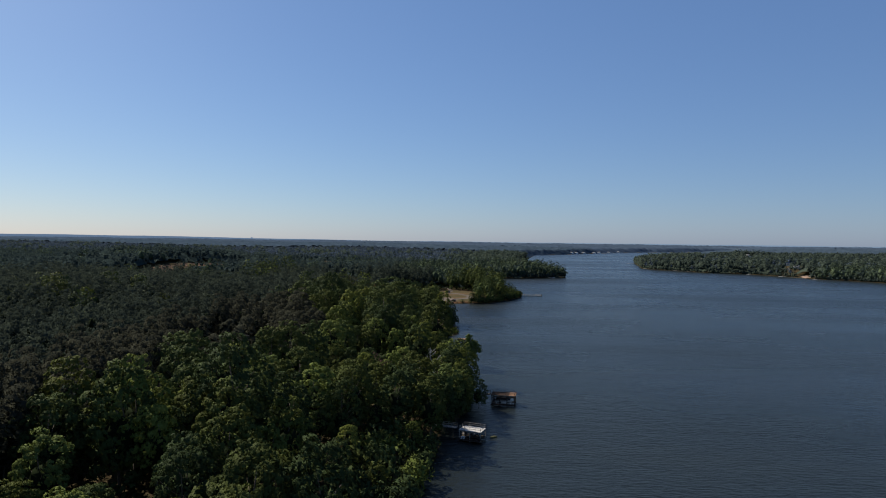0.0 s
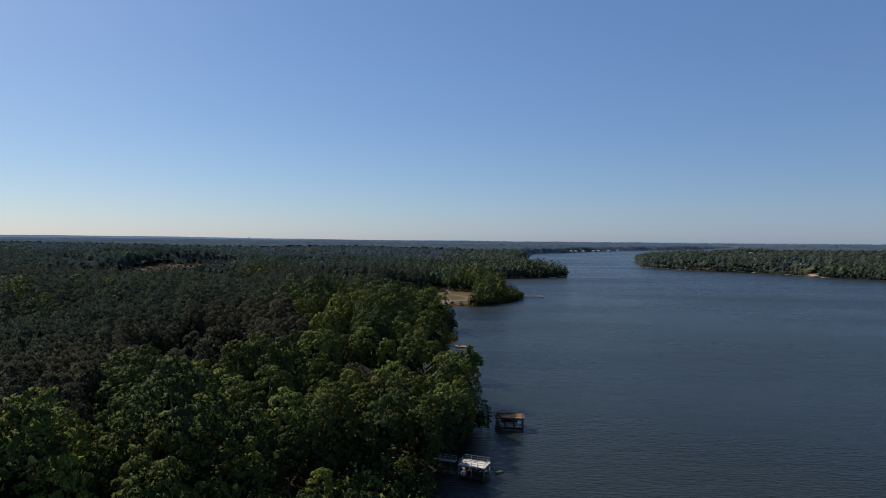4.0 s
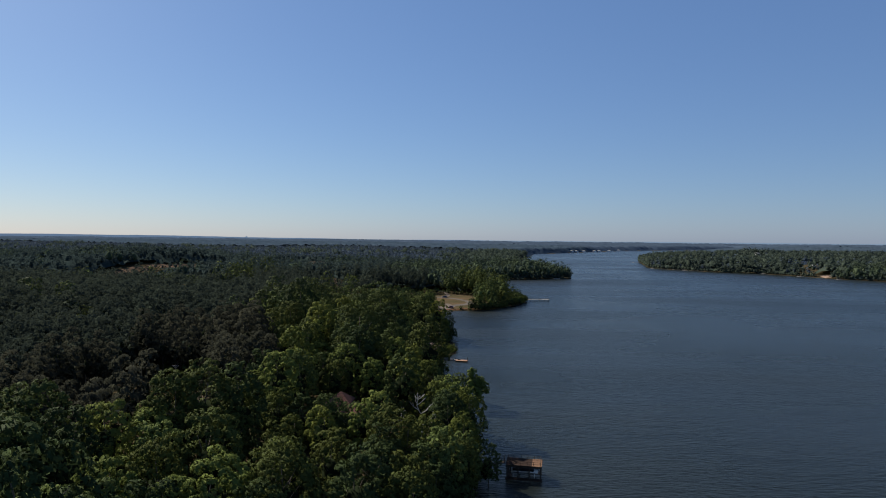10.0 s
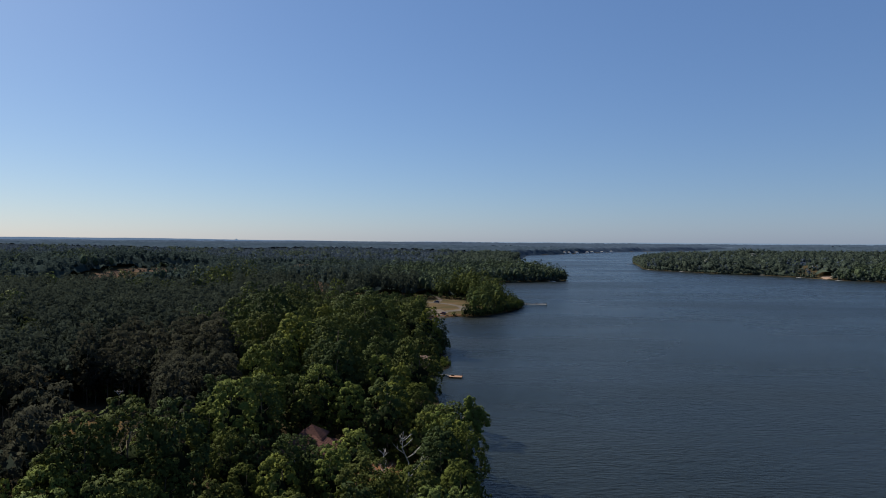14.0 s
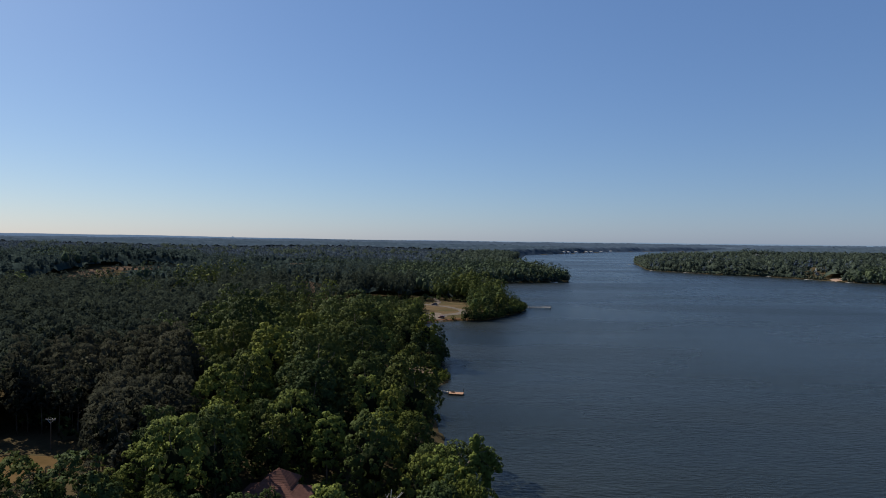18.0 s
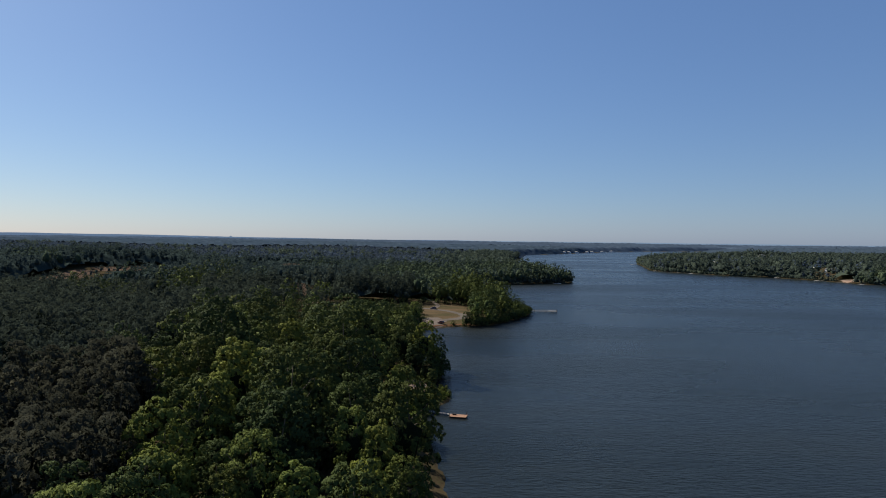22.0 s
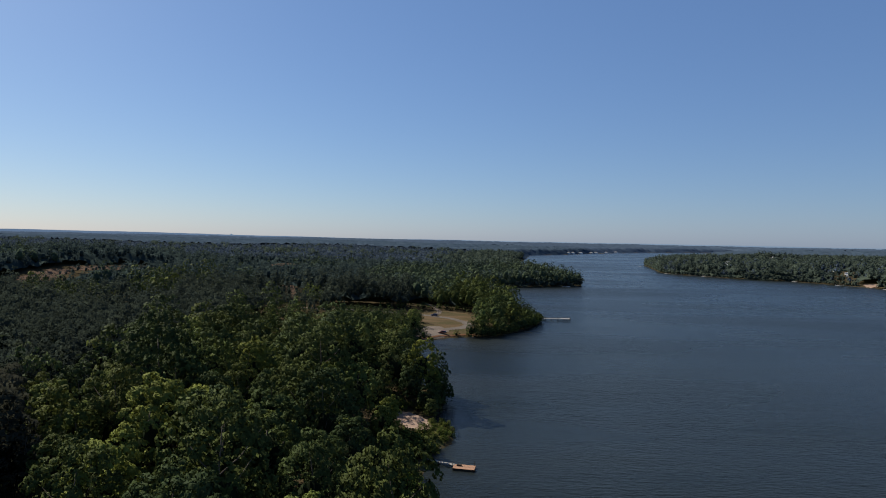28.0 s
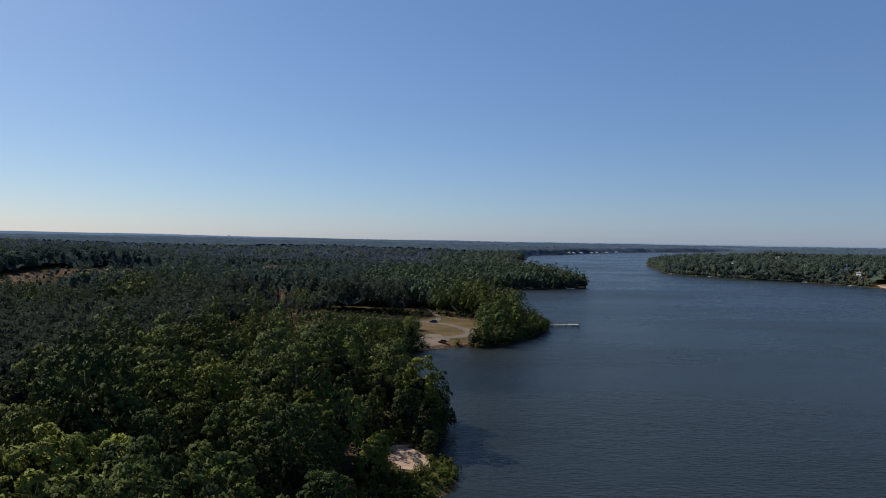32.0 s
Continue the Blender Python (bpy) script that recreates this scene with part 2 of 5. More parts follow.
GX = spread([(-4600, -1400, 160), (-1400, -472, 40), (-472, -120, 8), (-120, 80, 3), (80, 400, 20), (400, 700, 15), (700, 1700, 50), (1700, 4600, 160)])
GY = spread([(-700, -50, 50), (-50, 100, 10), (100, 620, 3), (620, 920, 10), (920, 1300, 15), (1300, 2400, 40), (2400, 5200, 140)])
gx, gy = np.meshgrid(GX, GY)
gz = ground_height(gx, gy)
idx = np.arange(gx.size).reshape(gx.shape)
quads = np.stack([idx[:-1, :-1], idx[:-1, 1:], idx[1:, 1:], idx[1:, :-1]], -1).reshape(-1, 4)

soil, n, l, b = material("woodland_ground", 0.95, 0, 0.0)
fine, wide = noise_tex(n, l, 1.3, 6), noise_tex(n, l, 0.07, 4)
c = ramp(n, l, fine, [(0.3, (0.028, 0.022, 0.013)), (0.5, (0.052, 0.040, 0.022)), (0.72, (0.045, 0.050, 0.020))])
c2 = ramp(n, l, wide, [(0.4, (0.030, 0.024, 0.015)), (0.62, (0.066, 0.048, 0.028))])
l.new(mixed(n, l, c, c2, 0.5), b.inputs["Base Color"])
bumped(n, l, b, fine, 0.7, 0.15)
ground = tagged(new("ground", mesh_from("ground", np.stack([gx, gy, gz], -1).reshape(-1, 3), quads, soil, True)),
    "brown leaf-strewn woodland ground rolling away from the lake", "ground", kind="structure")

lake_m, n, l, b = material("lake_water", 0.12, 0, 0.30)
b.inputs["IOR"].default_value = 1.33
tint = noise_tex(n, l, 0.012, 4, squash=(0.5, 1.6, 1))
l.new(ramp(n, l, tint, [(0.35, (0.0066, 0.0090, 0.0082)), (0.65, (0.0106, 0.0136, 0.0124))]), b.inputs["Base Color"])
ripple = noise_tex(n, l, 0.85, 4, squash=(0.42, 1.3, 1), rough=0.55)
swell = noise_tex(n, l, 0.13, 3, squash=(0.7, 1.4, 1))
gust = noise_tex(n, l, 0.006, 3, squash=(0.5, 1.6, 1))
mul = n.new("ShaderNodeMath")
mul.operation = "MULTIPLY_ADD"
l.new(swell, mul.inputs[0])
mul.inputs[1].default_value = 0.9
l.new(ripple, mul.inputs[2])
l.new(ramp(n, l, gust, [(0.34, (0.20,) * 3), (0.64, (0.34,) * 3)]), b.inputs["Roughness"])
bumped(n, l, b, mul.outputs[0], 1.0, 0.65)
l.new(ramp(n, l, noise_tex(n, l, 0.011, 4, squash=(0.45, 1.5, 1), rough=0.6), [(0.36, (0.45,) * 3), (0.62, (1.0,) * 3)]), n["Bump"].inputs["Strength"])
WX, WY = np.array([-1200, -200, 100, 400, 900, 2200.0]), np.array([-800, 0, 300, 700, 1500, 3000, 4300.0])
wx, wy = np.meshgrid(WX, WY)
wi = np.arange(wx.size).reshape(wx.shape)
wq = np.stack([wi[:-1, :-1], wi[:-1, 1:], wi[1:, 1:], wi[1:, :-1]], -1).reshape(-1, 4)
water = tagged(new("water", mesh_from("water", np.stack([wx, wy, 0 * wx], -1).reshape(-1, 3), wq, lake_m, True)),
    "wide dark blue lake water ruffled by a light wind", "lake", kind="structure")


# ---- trees ----
BREEZE = np.array([0.62, 0.30, 0.72])  # the way the sprays are blown


def leaf_quads(centres, normals, sizes, r):
    """Folded lozenge sprays of leaves round centres, combed by the breeze."""
    k = len(centres)
    a = BREEZE + r.normal(size=(k, 3)) * 0.45
    a -= normals * np.sum(a * normals, 1, keepdims=True)
    a /= np.linalg.norm(a, axis=1, keepdims=True) + 1e-9
    c = np.cross(normals, a)
    s = sizes[:, None]
    fold = normals * s * r.uniform(-0.30, 0.20, (k, 1))
    j = r.uniform(0.32, 0.66, (8, k, 1)) * s
    a, c = a * 1.45, c * 0.62
    v = np.stack([centres + a * j[0] + c * j[1], centres - a * j[2] + c * j[3] + fold, centres - a * j[4] - c * j[5], centres + a * j[6] - c * j[7] + fold], 1)
    return v.reshape(-1, 3), np.arange(4 * k).reshape(k, 4)


def unit(r, k):
    v = r.normal(size=(k, 3))
    return v / np.linalg.norm(v, axis=1, keepdims=True)


def cube_ball(cuts):
    """A ball of quads: a cube cut into cuts x cuts squares a side, blown up."""
    seen, verts, quads = {}, [], []
    for axis in range(3):
        for sign in (-1, 1):
            grid = np.empty((cuts + 1, cuts + 1), int)
            for i in range(cuts + 1):
                for j in range(cuts + 1):
                    p = np.zeros(3)
                    p[axis], p[(axis + 1) % 3], p[(axis + 2) % 3] = sign, sign * (2 * i / cuts - 1), 2 * j / cuts - 1
                    key = tuple(np.round(p, 3))
                    if key not in seen:
                        seen[key] = len(verts)
                        verts.append(p / np.linalg.norm(p))
                    grid[i, j] = seen[key]
            quads += [(grid[i, j], grid[i + 1, j], grid[i + 1, j + 1], grid[i, j + 1]) for i in range(cuts) for j in range(cuts)]
    return np.array(verts), np.array(quads)


BALLS = {k: cube_ball(k) for k in (1, 2, 3)}


def broad_crown(r, high, wide, lobes, tufts, per_tuft, size, low=-0.75, tall=1.75, core=0.44, soft=0.2, lump=(0.30, 0.48), ragged=0.20, point=0.0):
    """A crown: uneven lobes spread over a dome, round a solid heart, often coloured as inner shade, each lobe covered
    with tufts, each tuft a small dome of leaf sprays.
    Gives vertices, quads, normals that follow the roundness of tufts and lobes, and which quads are the heart. point:
    how far the dome narrows to a peak."""
    cs, ns, ss, bends = [], [], [], []
    half = min(0.56 * high, wide * tall)
    mid = high - half
    lean, spin = r.normal(size=2) * 0.07 * wide, r.uniform(0, 6.28)
    bv, bq = BALLS[1 if lobes < 8 else 2 if lobes < 20 else 3]
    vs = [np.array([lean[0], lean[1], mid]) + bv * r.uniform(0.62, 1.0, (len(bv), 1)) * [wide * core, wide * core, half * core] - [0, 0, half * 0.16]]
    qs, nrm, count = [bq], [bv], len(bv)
    for k in range(lobes):
        dz = low + (1.0 - low) * (k + 0.5) / lobes if lobes > 2 else 0.3 + 0.4 * k
        ring = math.sqrt(max(0.0, 1 - dz * dz)) * (1 - point * max(0.0, dz))
        ang = spin + k * 2.39996 + r.uniform(-0.45, 0.45)
        rad = wide * (r.uniform(*lump) if lobes > 8 else r.uniform(0.46, 0.60)) * (1 - 0.4 * point * max(0.0, dz))
        out = r.uniform(1.0 - ragged, 1.0 + 0.6 * ragged)
        dome = np.array([math.cos(ang) * ring, math.sin(ang) * ring, dz])
        at = dome * [(wide - rad * 0.8) * out, (wide - rad * 0.8) * out, (half - rad * 0.8) * out] + [lean[0] * (dz + 1), lean[1] * (dz + 1), mid]
        q = unit(r, tufts)
        q = np.where((q @ dome)[:, None] < -0.45, -q, q)
        q[:, 2] = np.where(q[:, 2] < -0.4, -q[:, 2], q[:, 2])
        heads = at + q * rad * r.uniform(0.78, 1.02, (tufts, 1)) * [1, 1, 0.88]
        head, way = np.repeat(heads, per_tuft, 0), np.repeat(q, per_tuft, 0)
        m = len(head)
        e = way * 0.85 + unit(r, m) * 0.95 + [0, 0, 0.15]
        e /= np.linalg.norm(e, axis=1, keepdims=True)
        nn = e + r.normal(size=(m, 3)) * 0.25
        nn /= np.linalg.norm(nn, axis=1, keepdims=True)
        cs.append(head + e * size * (1.15 if per_tuft > 2 else 0.3) + BREEZE * size * 0.3)
        ns.append(nn)
        ss.append(size * r.uniform(0.6, 1.3, m))
        bends.append(e * (1 - soft) * 0.8 + way * 0.5 + dome * 0.5 * (0.6 + soft) + [0, 0, 0.45 * soft] + nn * 0.12)
    centres, ways, sizes = np.concatenate(cs), np.concatenate(ns), np.concatenate(ss)
    v, q = leaf_quads(centres, ways, sizes, r)
    vs.append(v)
    qs.append(q + count)
    bend = np.concatenate(bends)
    nrm.append(np.repeat(bend / np.linalg.norm(bend, axis=1, keepdims=True), 4, 0))
    return np.concatenate(vs), np.concatenate(qs), np.concatenate(nrm), np.arange(len(bq) + len(q)) < len(bq)


def limb(bm, points, r0, r1, sides=6):
    """A tapered, bent bough through points."""
    rings = []
    for k, p in enumerate(points):
        t = k / (len(points) - 1)
        rad = r0 + (r1 - r0) * t
        nxt = points[min(k + 1, len(points) - 1)]
        prv = points[max(k - 1, 0)]
        way = (Vector(nxt) - Vector(prv)).normalized()
        side = way.cross(Vector((0.3, 1, 0.1))).normalized()
        other = way.cross(side)
        rings.append([bm.verts.new(Vector(p) + (side * math.cos(a) + other * math.sin(a)) * rad) for a in [6.2832 * j / sides for j in range(sides)]])
    for a, c in zip(rings, rings[1:]):
        for j in range(sides):
            bm.faces.new((a[j], a[(j + 1) % sides], c[(j + 1) % sides], c[j]))
    bm.faces.new(rings[-1])
    bm.faces.new(rings[0][::-1])


def bm_mesh(name, bm, mat, smooth=False):
    me = bpy.data.meshes.new(name)
    bmesh.ops.recalc_face_normals(bm, faces=bm.faces)
    bm.to_mesh(me)
    bm.free()
    for p in me.polygons:
        p.use_smooth = smooth
    me.materials.append(mat)
    return me


def trunk_mesh(r, high, thick, boughs, wide, mat):
    bm = bmesh.new()
    bend = [(r.normal() * 0.25, r.normal() * 0.25) for _ in range(5)]
    spine = [(bend[k][0] * k * 0.4, bend[k][1] * k * 0.4, -0.5 + (high * 0.82 + 0.5) * k / 4) for k in range(5)]
    limb(bm, spine, thick, thick * 0.2, 7)
    for k in range(boughs):
        a, z = r.uniform(0, 6.28), high * r.uniform(0.3, 0.6)
        reach = wide * r.uniform(0.45, 0.75)
        start = Vector(spine[1]).lerp(Vector(spine[3]), (z / high - 0.2) / 0.42)
        limb(bm, [start, start + Vector((math.cos(a) * reach * 0.5, math.sin(a) * reach * 0.5, reach * 0.35)), start + Vector((math.cos(a) * reach, math.sin(a) * reach, reach * 0.9))], thick * 0.4, thick * 0.1, 5)
    return bm_mesh("trunk", bm, mat, True)


def tree_kind(name, label, category, crown, trunk, leaf):
    """An Empty at the foot with a trunk and a crown."""
    top = tagged(new(name), label, category)
    for part_name, me in (("trunk", trunk), ("crown", crown)):
        ob = new(part_name, me)
        ob.parent = top
    return top


tr = np.random.RandomState(11)
BROAD_KINDS, PINE_KINDS = [], []
for k in range(7):
    high, wide = (17.0, 18.5, 16.0, 18.0, 16.5, 18.0, 15.0)[k], (4.8, 5.2, 4.5, 5.6, 4.4, 4.0, 4.2)[k]
    leaf = LEAF_BRIGHT if k in (5, 6) else LEAF
    v, q, nn, heart = broad_crown(tr, high, wide, (44, 48, 40, 52, 42, 36, 34)[k], 18, 8, 0.28, core=0.50, lump=(0.20, 0.34))
    what = "yellow-green broadleaf tree with a billowing sunlit crown" if k in (5, 6) else "dark green broadleaf tree with a dense rounded crown"
    BROAD_KINDS.append(tree_kind("broadleaf_tree", what, "tree", mesh_from("crown", v, q, (leaf, HEART_SHADE), True, nn, heart), trunk_mesh(tr, high, 0.24, 6, wide, BARK), leaf))
for k in range(4):
    high, wide = (18.0, 16.5, 17.2, 15.5)[k], (3.0, 2.6, 3.2, 2.8)[k]
    v, q, nn, heart = broad_crown(tr, high, wide, 18, 12, 5, 0.34, -0.8, 2.2, 0.44, 0.7, point=0.5)
    PINE_KINDS.append(tree_kind("pine_tree", "dark olive pine with a bare lower trunk in dense woods", "tree", mesh_from("crown", v, q, (NEEDLE, HEART_SHADE), True, nn, heart), trunk_mesh(tr, high, 0.17, 2, wide * 0.7, BARK), NEEDLE))


def templates(seed, maker, count):
    r = np.random.RandomState(seed)
    return [maker(r) for _ in range(count)]


CLOSE_BROAD = templates(20, lambda r: broad_crown(r, r.uniform(15.5, 18.5), r.uniform(4.2, 5.6), 32, 11, 5, 0.40, core=0.50, lump=(0.22, 0.36)), 7)
MID_BROAD = templates(21, lambda r: broad_crown(r, r.uniform(16, 18.5), 5.0, 18, 9, 3, 0.58, core=0.50, lump=(0.28, 0.42)), 6)
CLOSE_PINE = templates(28, lambda r: broad_crown(r, r.uniform(15.0, 18.5), 2.8, 13, 8, 4, 0.40, -0.8, 2.2, 0.44, 0.7, point=0.5), 7)
MID_PINE = templates(22, lambda r: broad_crown(r, r.uniform(15.0, 18.5), 2.9, 8, 6, 3, 0.50, -0.7, 2.2, 0.44, 0.7, point=0.5), 7)
LOW_BROAD = templates(23, lambda r: broad_crown(r, r.uniform(16.5, 19.5), 5.0, 9, 6, 1, 1.15, -0.7, soft=0.3, core=0.66), 6)
LOW_PINE = templates(24, lambda r: broad_crown(r, r.uniform(15.5, 19.5), 3.9, 7, 5, 1, 1.0, -0.7, 1.8, soft=0.4, core=0.6, point=0.6), 7)
WIDE_BROAD = templates(25, lambda r: broad_crown(r, r.uniform(16.5, 19.5), 5.4, 6, 5, 1, 1.8, -0.8, 1.15, soft=0.4, core=0.75), 6)
WIDE_PINE = templates(26, lambda r: broad_crown(r, r.uniform(15.5, 19.5), 3.8, 4, 5, 1, 1.5, -0.8, 1.7, soft=0.4, core=0.7, point=0.5), 6)
BUSHES = templates(29, lambda r: broad_crown(r, 4.0, 2.2, 8, 10, 3, 0.36, -0.8, 1.2), 5)
UNDERGROWTH = templates(31, lambda r: broad_crown(r, 6.0, 2.6, 6, 5, 2, 0.7, -0.8, 1.2), 5)
FAR_BUSHES = templates(30, lambda r: broad_crown(r, 10.0, 4.2, 4, 5, 1, 1.7, -0.95, 1.3, soft=0.5, core=0.7), 5)


def joined(name, label, spots, kinds, mats, category="woods", shade_heart=True):
    """Many trees of the kinds in one mesh, at spots (x, y, z, scale, turn)."""
    if len(spots) == 0:
        return None
    spots = np.asarray(spots, float)
    r = np.random.RandomState(len(spots))
    pick = r.randint(0, len(kinds), len(spots))
    vs, fs, ns, hs, base = [], [], [], [], 0
    for k, (v, q, nn, heart) in enumerate(kinds):
        s = spots[pick == k]
        if len(s) == 0:
            continue
        c, sn = np.cos(s[:, 4])[:, None], np.sin(s[:, 4])[:, None]
        lean = s[:, 3][:, None]
        x = (v[:, 0] * c - v[:, 1] * sn) * lean + s[:, :1]
        y = (v[:, 0] * sn + v[:, 1] * c) * lean + s[:, 1:2]
        z = v[:, 2] * lean + s[:, 2:3]
        vs.append(np.stack([x, y, z], -1).reshape(-1, 3))
        nx, ny = nn[:, 0] * c - nn[:, 1] * sn, nn[:, 0] * sn + nn[:, 1] * c
        ns.append(np.stack([nx, ny, np.broadcast_to(nn[:, 2], nx.shape)], -1).reshape(-1, 3))
        fs.append((q[None] + (np.arange(len(s)) * len(v))[:, None, None]).reshape(-1, 4) + base)
        hs.append(np.tile(heart, len(s)))
        base += len(s) * len(v)
    return tagged(new(name, mesh_from(name, np.concatenate(vs), np.concatenate(fs), (mats, HEART_SHADE if shade_heart else mats), True, np.concatenate(ns), np.concatenate(hs))), label, category, kind="stuff")


def scatter(x0, x1, y0, y1, gap, seed):
    """Jittered spots on land outside the open places, with their distance from the shore."""
    r = np.random.RandomState(seed)
    x, y = np.meshgrid(np.arange(x0, x1, gap), np.arange(y0, y1, gap))
    x, y = x.ravel() + r.uniform(-0.46, 0.46, x.size) * gap, y.ravel() + r.uniform(-0.46, 0.46, y.size) * gap
    d = shore_distance(x, y)
    return x, y, d, r


def broad_share(x, y, d):
    """How likely a spot bears a broadleaf tree: the belt along the shore, and patches inland."""
    belt = np.clip((np.interp(y, [90, 150, 180, 205, 222, 240, 256, 280, 310, 360, 430, 600, 900], [82, 74, 64, 60, 56, 58, 66, 72, 90, 94, 76, 80, 82]) - d + waves(x, y, 60, 8) * 10) / 14, 0, 1)
    patch = np.where((d > 110) & (y > 290), np.clip((waves(x, y, 210, 9) - 0.45) * 2.5, 0, 0.6), 0.0)
    for cx, cy, a, b in ((-216, 552, 44, 46), (-248, 352, 24, 13), (-150, 294, 9, 9), (-185, 330, 7, 7), (-166, 268, 6, 8)):
        patch = np.maximum(patch, np.where(((x - cx) / a) ** 2 + ((y - cy) / b) ** 2 < 1, 0.85, 0.0))
    return np.maximum(belt, patch)


def along_shore(runs, step, inland, seed):
    """Spots a little way inland along a shoreline, from first to last."""
    r = np.random.RandomState(seed)
    out = []
    for (ax, ay), (bx, by) in zip(runs, runs[1:]):
        far = math.hypot(bx - ax, by - ay)
        for k in range(max(1, int(far / step))):
            u = (k + r.uniform()) / max(1, int(far / step))
            w = inland * r.uniform(0.4, 1.4)
            out.append((ax + (bx - ax) * u - (by - ay) / far * w, ay + (by - ay) * u + (bx - ax) / far * w))
    return np.array(out)


def shore_rise(y, d):
    """How tall the trees stand behind the shore: an even canopy, low thickets below a wall of tall trees, or a slope up from the water."""
    wall = np.interp(y, [0, 262, 276, 330, 345, 440], [0, 0, 8, 9, 4, 4])
    low = np.interp(y, [0, 270, 280, 345], [0.60, 0.60, 0.44, 0.55])
    steep = low + (1.15 - low) * np.clip((d - wall) / 7, 0, 1)
    even = np.where(wall > 1, steep, np.clip(0.76 + d / 25, 0.76, 1.04))
    slope = np.clip(0.07 + d * 0.041, 0.12, 1.12)
    return even + (slope - even) * np.clip((150 - y) / 8, 0, 1) * np.clip((y - 90) / 10, 0, 1)


# near woods: broadleaf trees stand wide, pines close together
x, y, d, r = scatter(-330, 60, 50, 620, 8.9, 31)
px_, py_, pd_, r = scatter(-330, -40, 50, 620, 4.9, 35)
x, y = np.concatenate([x, px_]), np.concatenate([y, py_])
want_broad = np.arange(len(x)) < len(d)
d = np.concatenate([d, pd_])
shares = np.where((y > 570) & (x < -12), 0.08, np.where(x > -42, 1.0, broad_share(x, y, d)))
lot = np.array([noise.cell(Vector((a / 13.0, b / 13.0, 4.0))) for a, b in zip(x, y)]) * 0.5 + 0.5
keep = (d > 2.5) & ~is_open(x, y, 1.5) & (np.abs(x) < 0.79 * y + 15) & (want_broad == (lot < shares))
row = along_shore(WEST_SHORE[3:] + POINT_SHORE[:10], 6.2, 1.8, 32)
row = row[(shore_distance(row[:, 0], row[:, 1]) > 0.2) & ~is_open(row[:, 0], row[:, 1], -1.0)]
x, y = np.concatenate([x[keep], row[:, 0]]), np.concatenate([y[keep], row[:, 1]])
broad = np.concatenate([want_broad[keep], np.ones(len(row), bool)])
d = shore_distance(x, y)
z = ground_height(x, y)
edge = growth(x, y) * np.where(broad, 1 + 0.22 * waves(x, y, 36, 71), 1.0) * shore_rise(y, d) * np.where((y > 595) & (x > -130), 1.15, 1.0)
spots = np.stack([x, y, z - 0.2, edge * np.where(broad, r.uniform(0.64, 1.18, len(x)), r.uniform(0.66, 1.12, len(x)) + 0.12 * waves(x, y, 30, 72)), r.uniform(0, 6.28, len(x))], -1)
close = broad & (x > -26) & (y > 156) & (y < 192)
spots[close, 3] = np.clip(spots[close, 3], 0.72, 0.92)  # the even canopy above the docks
nearness = np.hypot(x + 4, np.maximum(80, y - 210) + np.where(y < 58, 200, 0))


def place_near(mask, kinds, count, group, weights):
    """The nearest trees as things of their own; gives back the rest."""
    order = np.argsort(np.where(mask, nearness, 1e9))[:min(count, int(mask.sum()))]
    rr = np.random.RandomState(count)
    used = set()
    for i in order:
        k = rr.choice(len(kinds), p=weights)
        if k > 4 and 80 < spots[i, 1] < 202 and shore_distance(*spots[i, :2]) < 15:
            k -= 4  # darker leaf colours put extra shade into the flank by the docks
        m = Matrix.Translation(spots[i, :3]) @ Matrix.Rotation(spots[i, 4], 4, "Z") @ Matrix.Diagonal((spots[i, 3], spots[i, 3], spots[i, 3] * rr.uniform(0.92, 1.08), 1))
        if k in used:
            t = copy_thing(kinds[k], Matrix.Identity(4))
            t.matrix_basis = m
        else:
            kinds[k].matrix_basis = m
            used.add(k)
        tagged(kinds[k], group=group)
    rest = mask.copy()
    rest[order] = False
    return rest


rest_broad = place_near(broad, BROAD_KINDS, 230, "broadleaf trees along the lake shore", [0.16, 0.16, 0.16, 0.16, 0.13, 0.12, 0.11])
rest_pine = place_near(~broad, PINE_KINDS, 290, "pines of the inland woods", [0.25] * 4)
joined("broadleaf_woods", "green broadleaf woods with closed rounded crowns behind the shore", spots[rest_broad & (nearness < 235)], CLOSE_BROAD, LEAF_WOODS)
joined("broadleaf_woods", "green broadleaf woods with closed rounded crowns farther up the shore", spots[rest_broad & (nearness >= 235)], MID_BROAD, LEAF_WOODS, shade_heart=False)
joined("pine_woods", "dark dense pine woods inland from the lake", spots[rest_pine & (nearness < 235)], CLOSE_PINE, NEEDLE_WOODS)
joined("pine_woods", "dark dense pine woods stretching inland", spots[rest_pine & (nearness >= 235)], MID_PINE, NEEDLE_WOODS, shade_heart=False)
# the lower storey of the pine woods: young trees close the gaps between the tall ones
ux, uy = np.meshgrid(np.arange(-335, -40, 2.6), np.arange(60, 624, 2.6))
ru = np.random.RandomState(46)
ux, uy = ux + ru.uniform(-1.1, 1.1, ux.shape), uy + ru.uniform(-1.1, 1.1, ux.shape)
ud = shore_distance(ux, uy)
uz = ground_height(ux, uy) + 9.4 + 1.6 * waves(ux, uy, 30, 72) + ru.uniform(-1.8, 1.8, ux.shape)
ui = np.arange(ux.size).reshape(ux.shape)
uq = np.stack([ui[:-1, :-1], ui[:-1, 1:], ui[1:, 1:], ui[1:, :-1]], -1).reshape(-1, 4)
inland = (broad_share(ux, uy, ud) < 0.35) & (ud > 20) & (((ux + 84) / 34) ** 2 + ((uy - 226) / 32) ** 2 > 1) & ~is_open(ux, uy, 9.0) & (growth(ux, uy) > 0.95) & (np.abs(ux) < 0.79 * uy + 20)
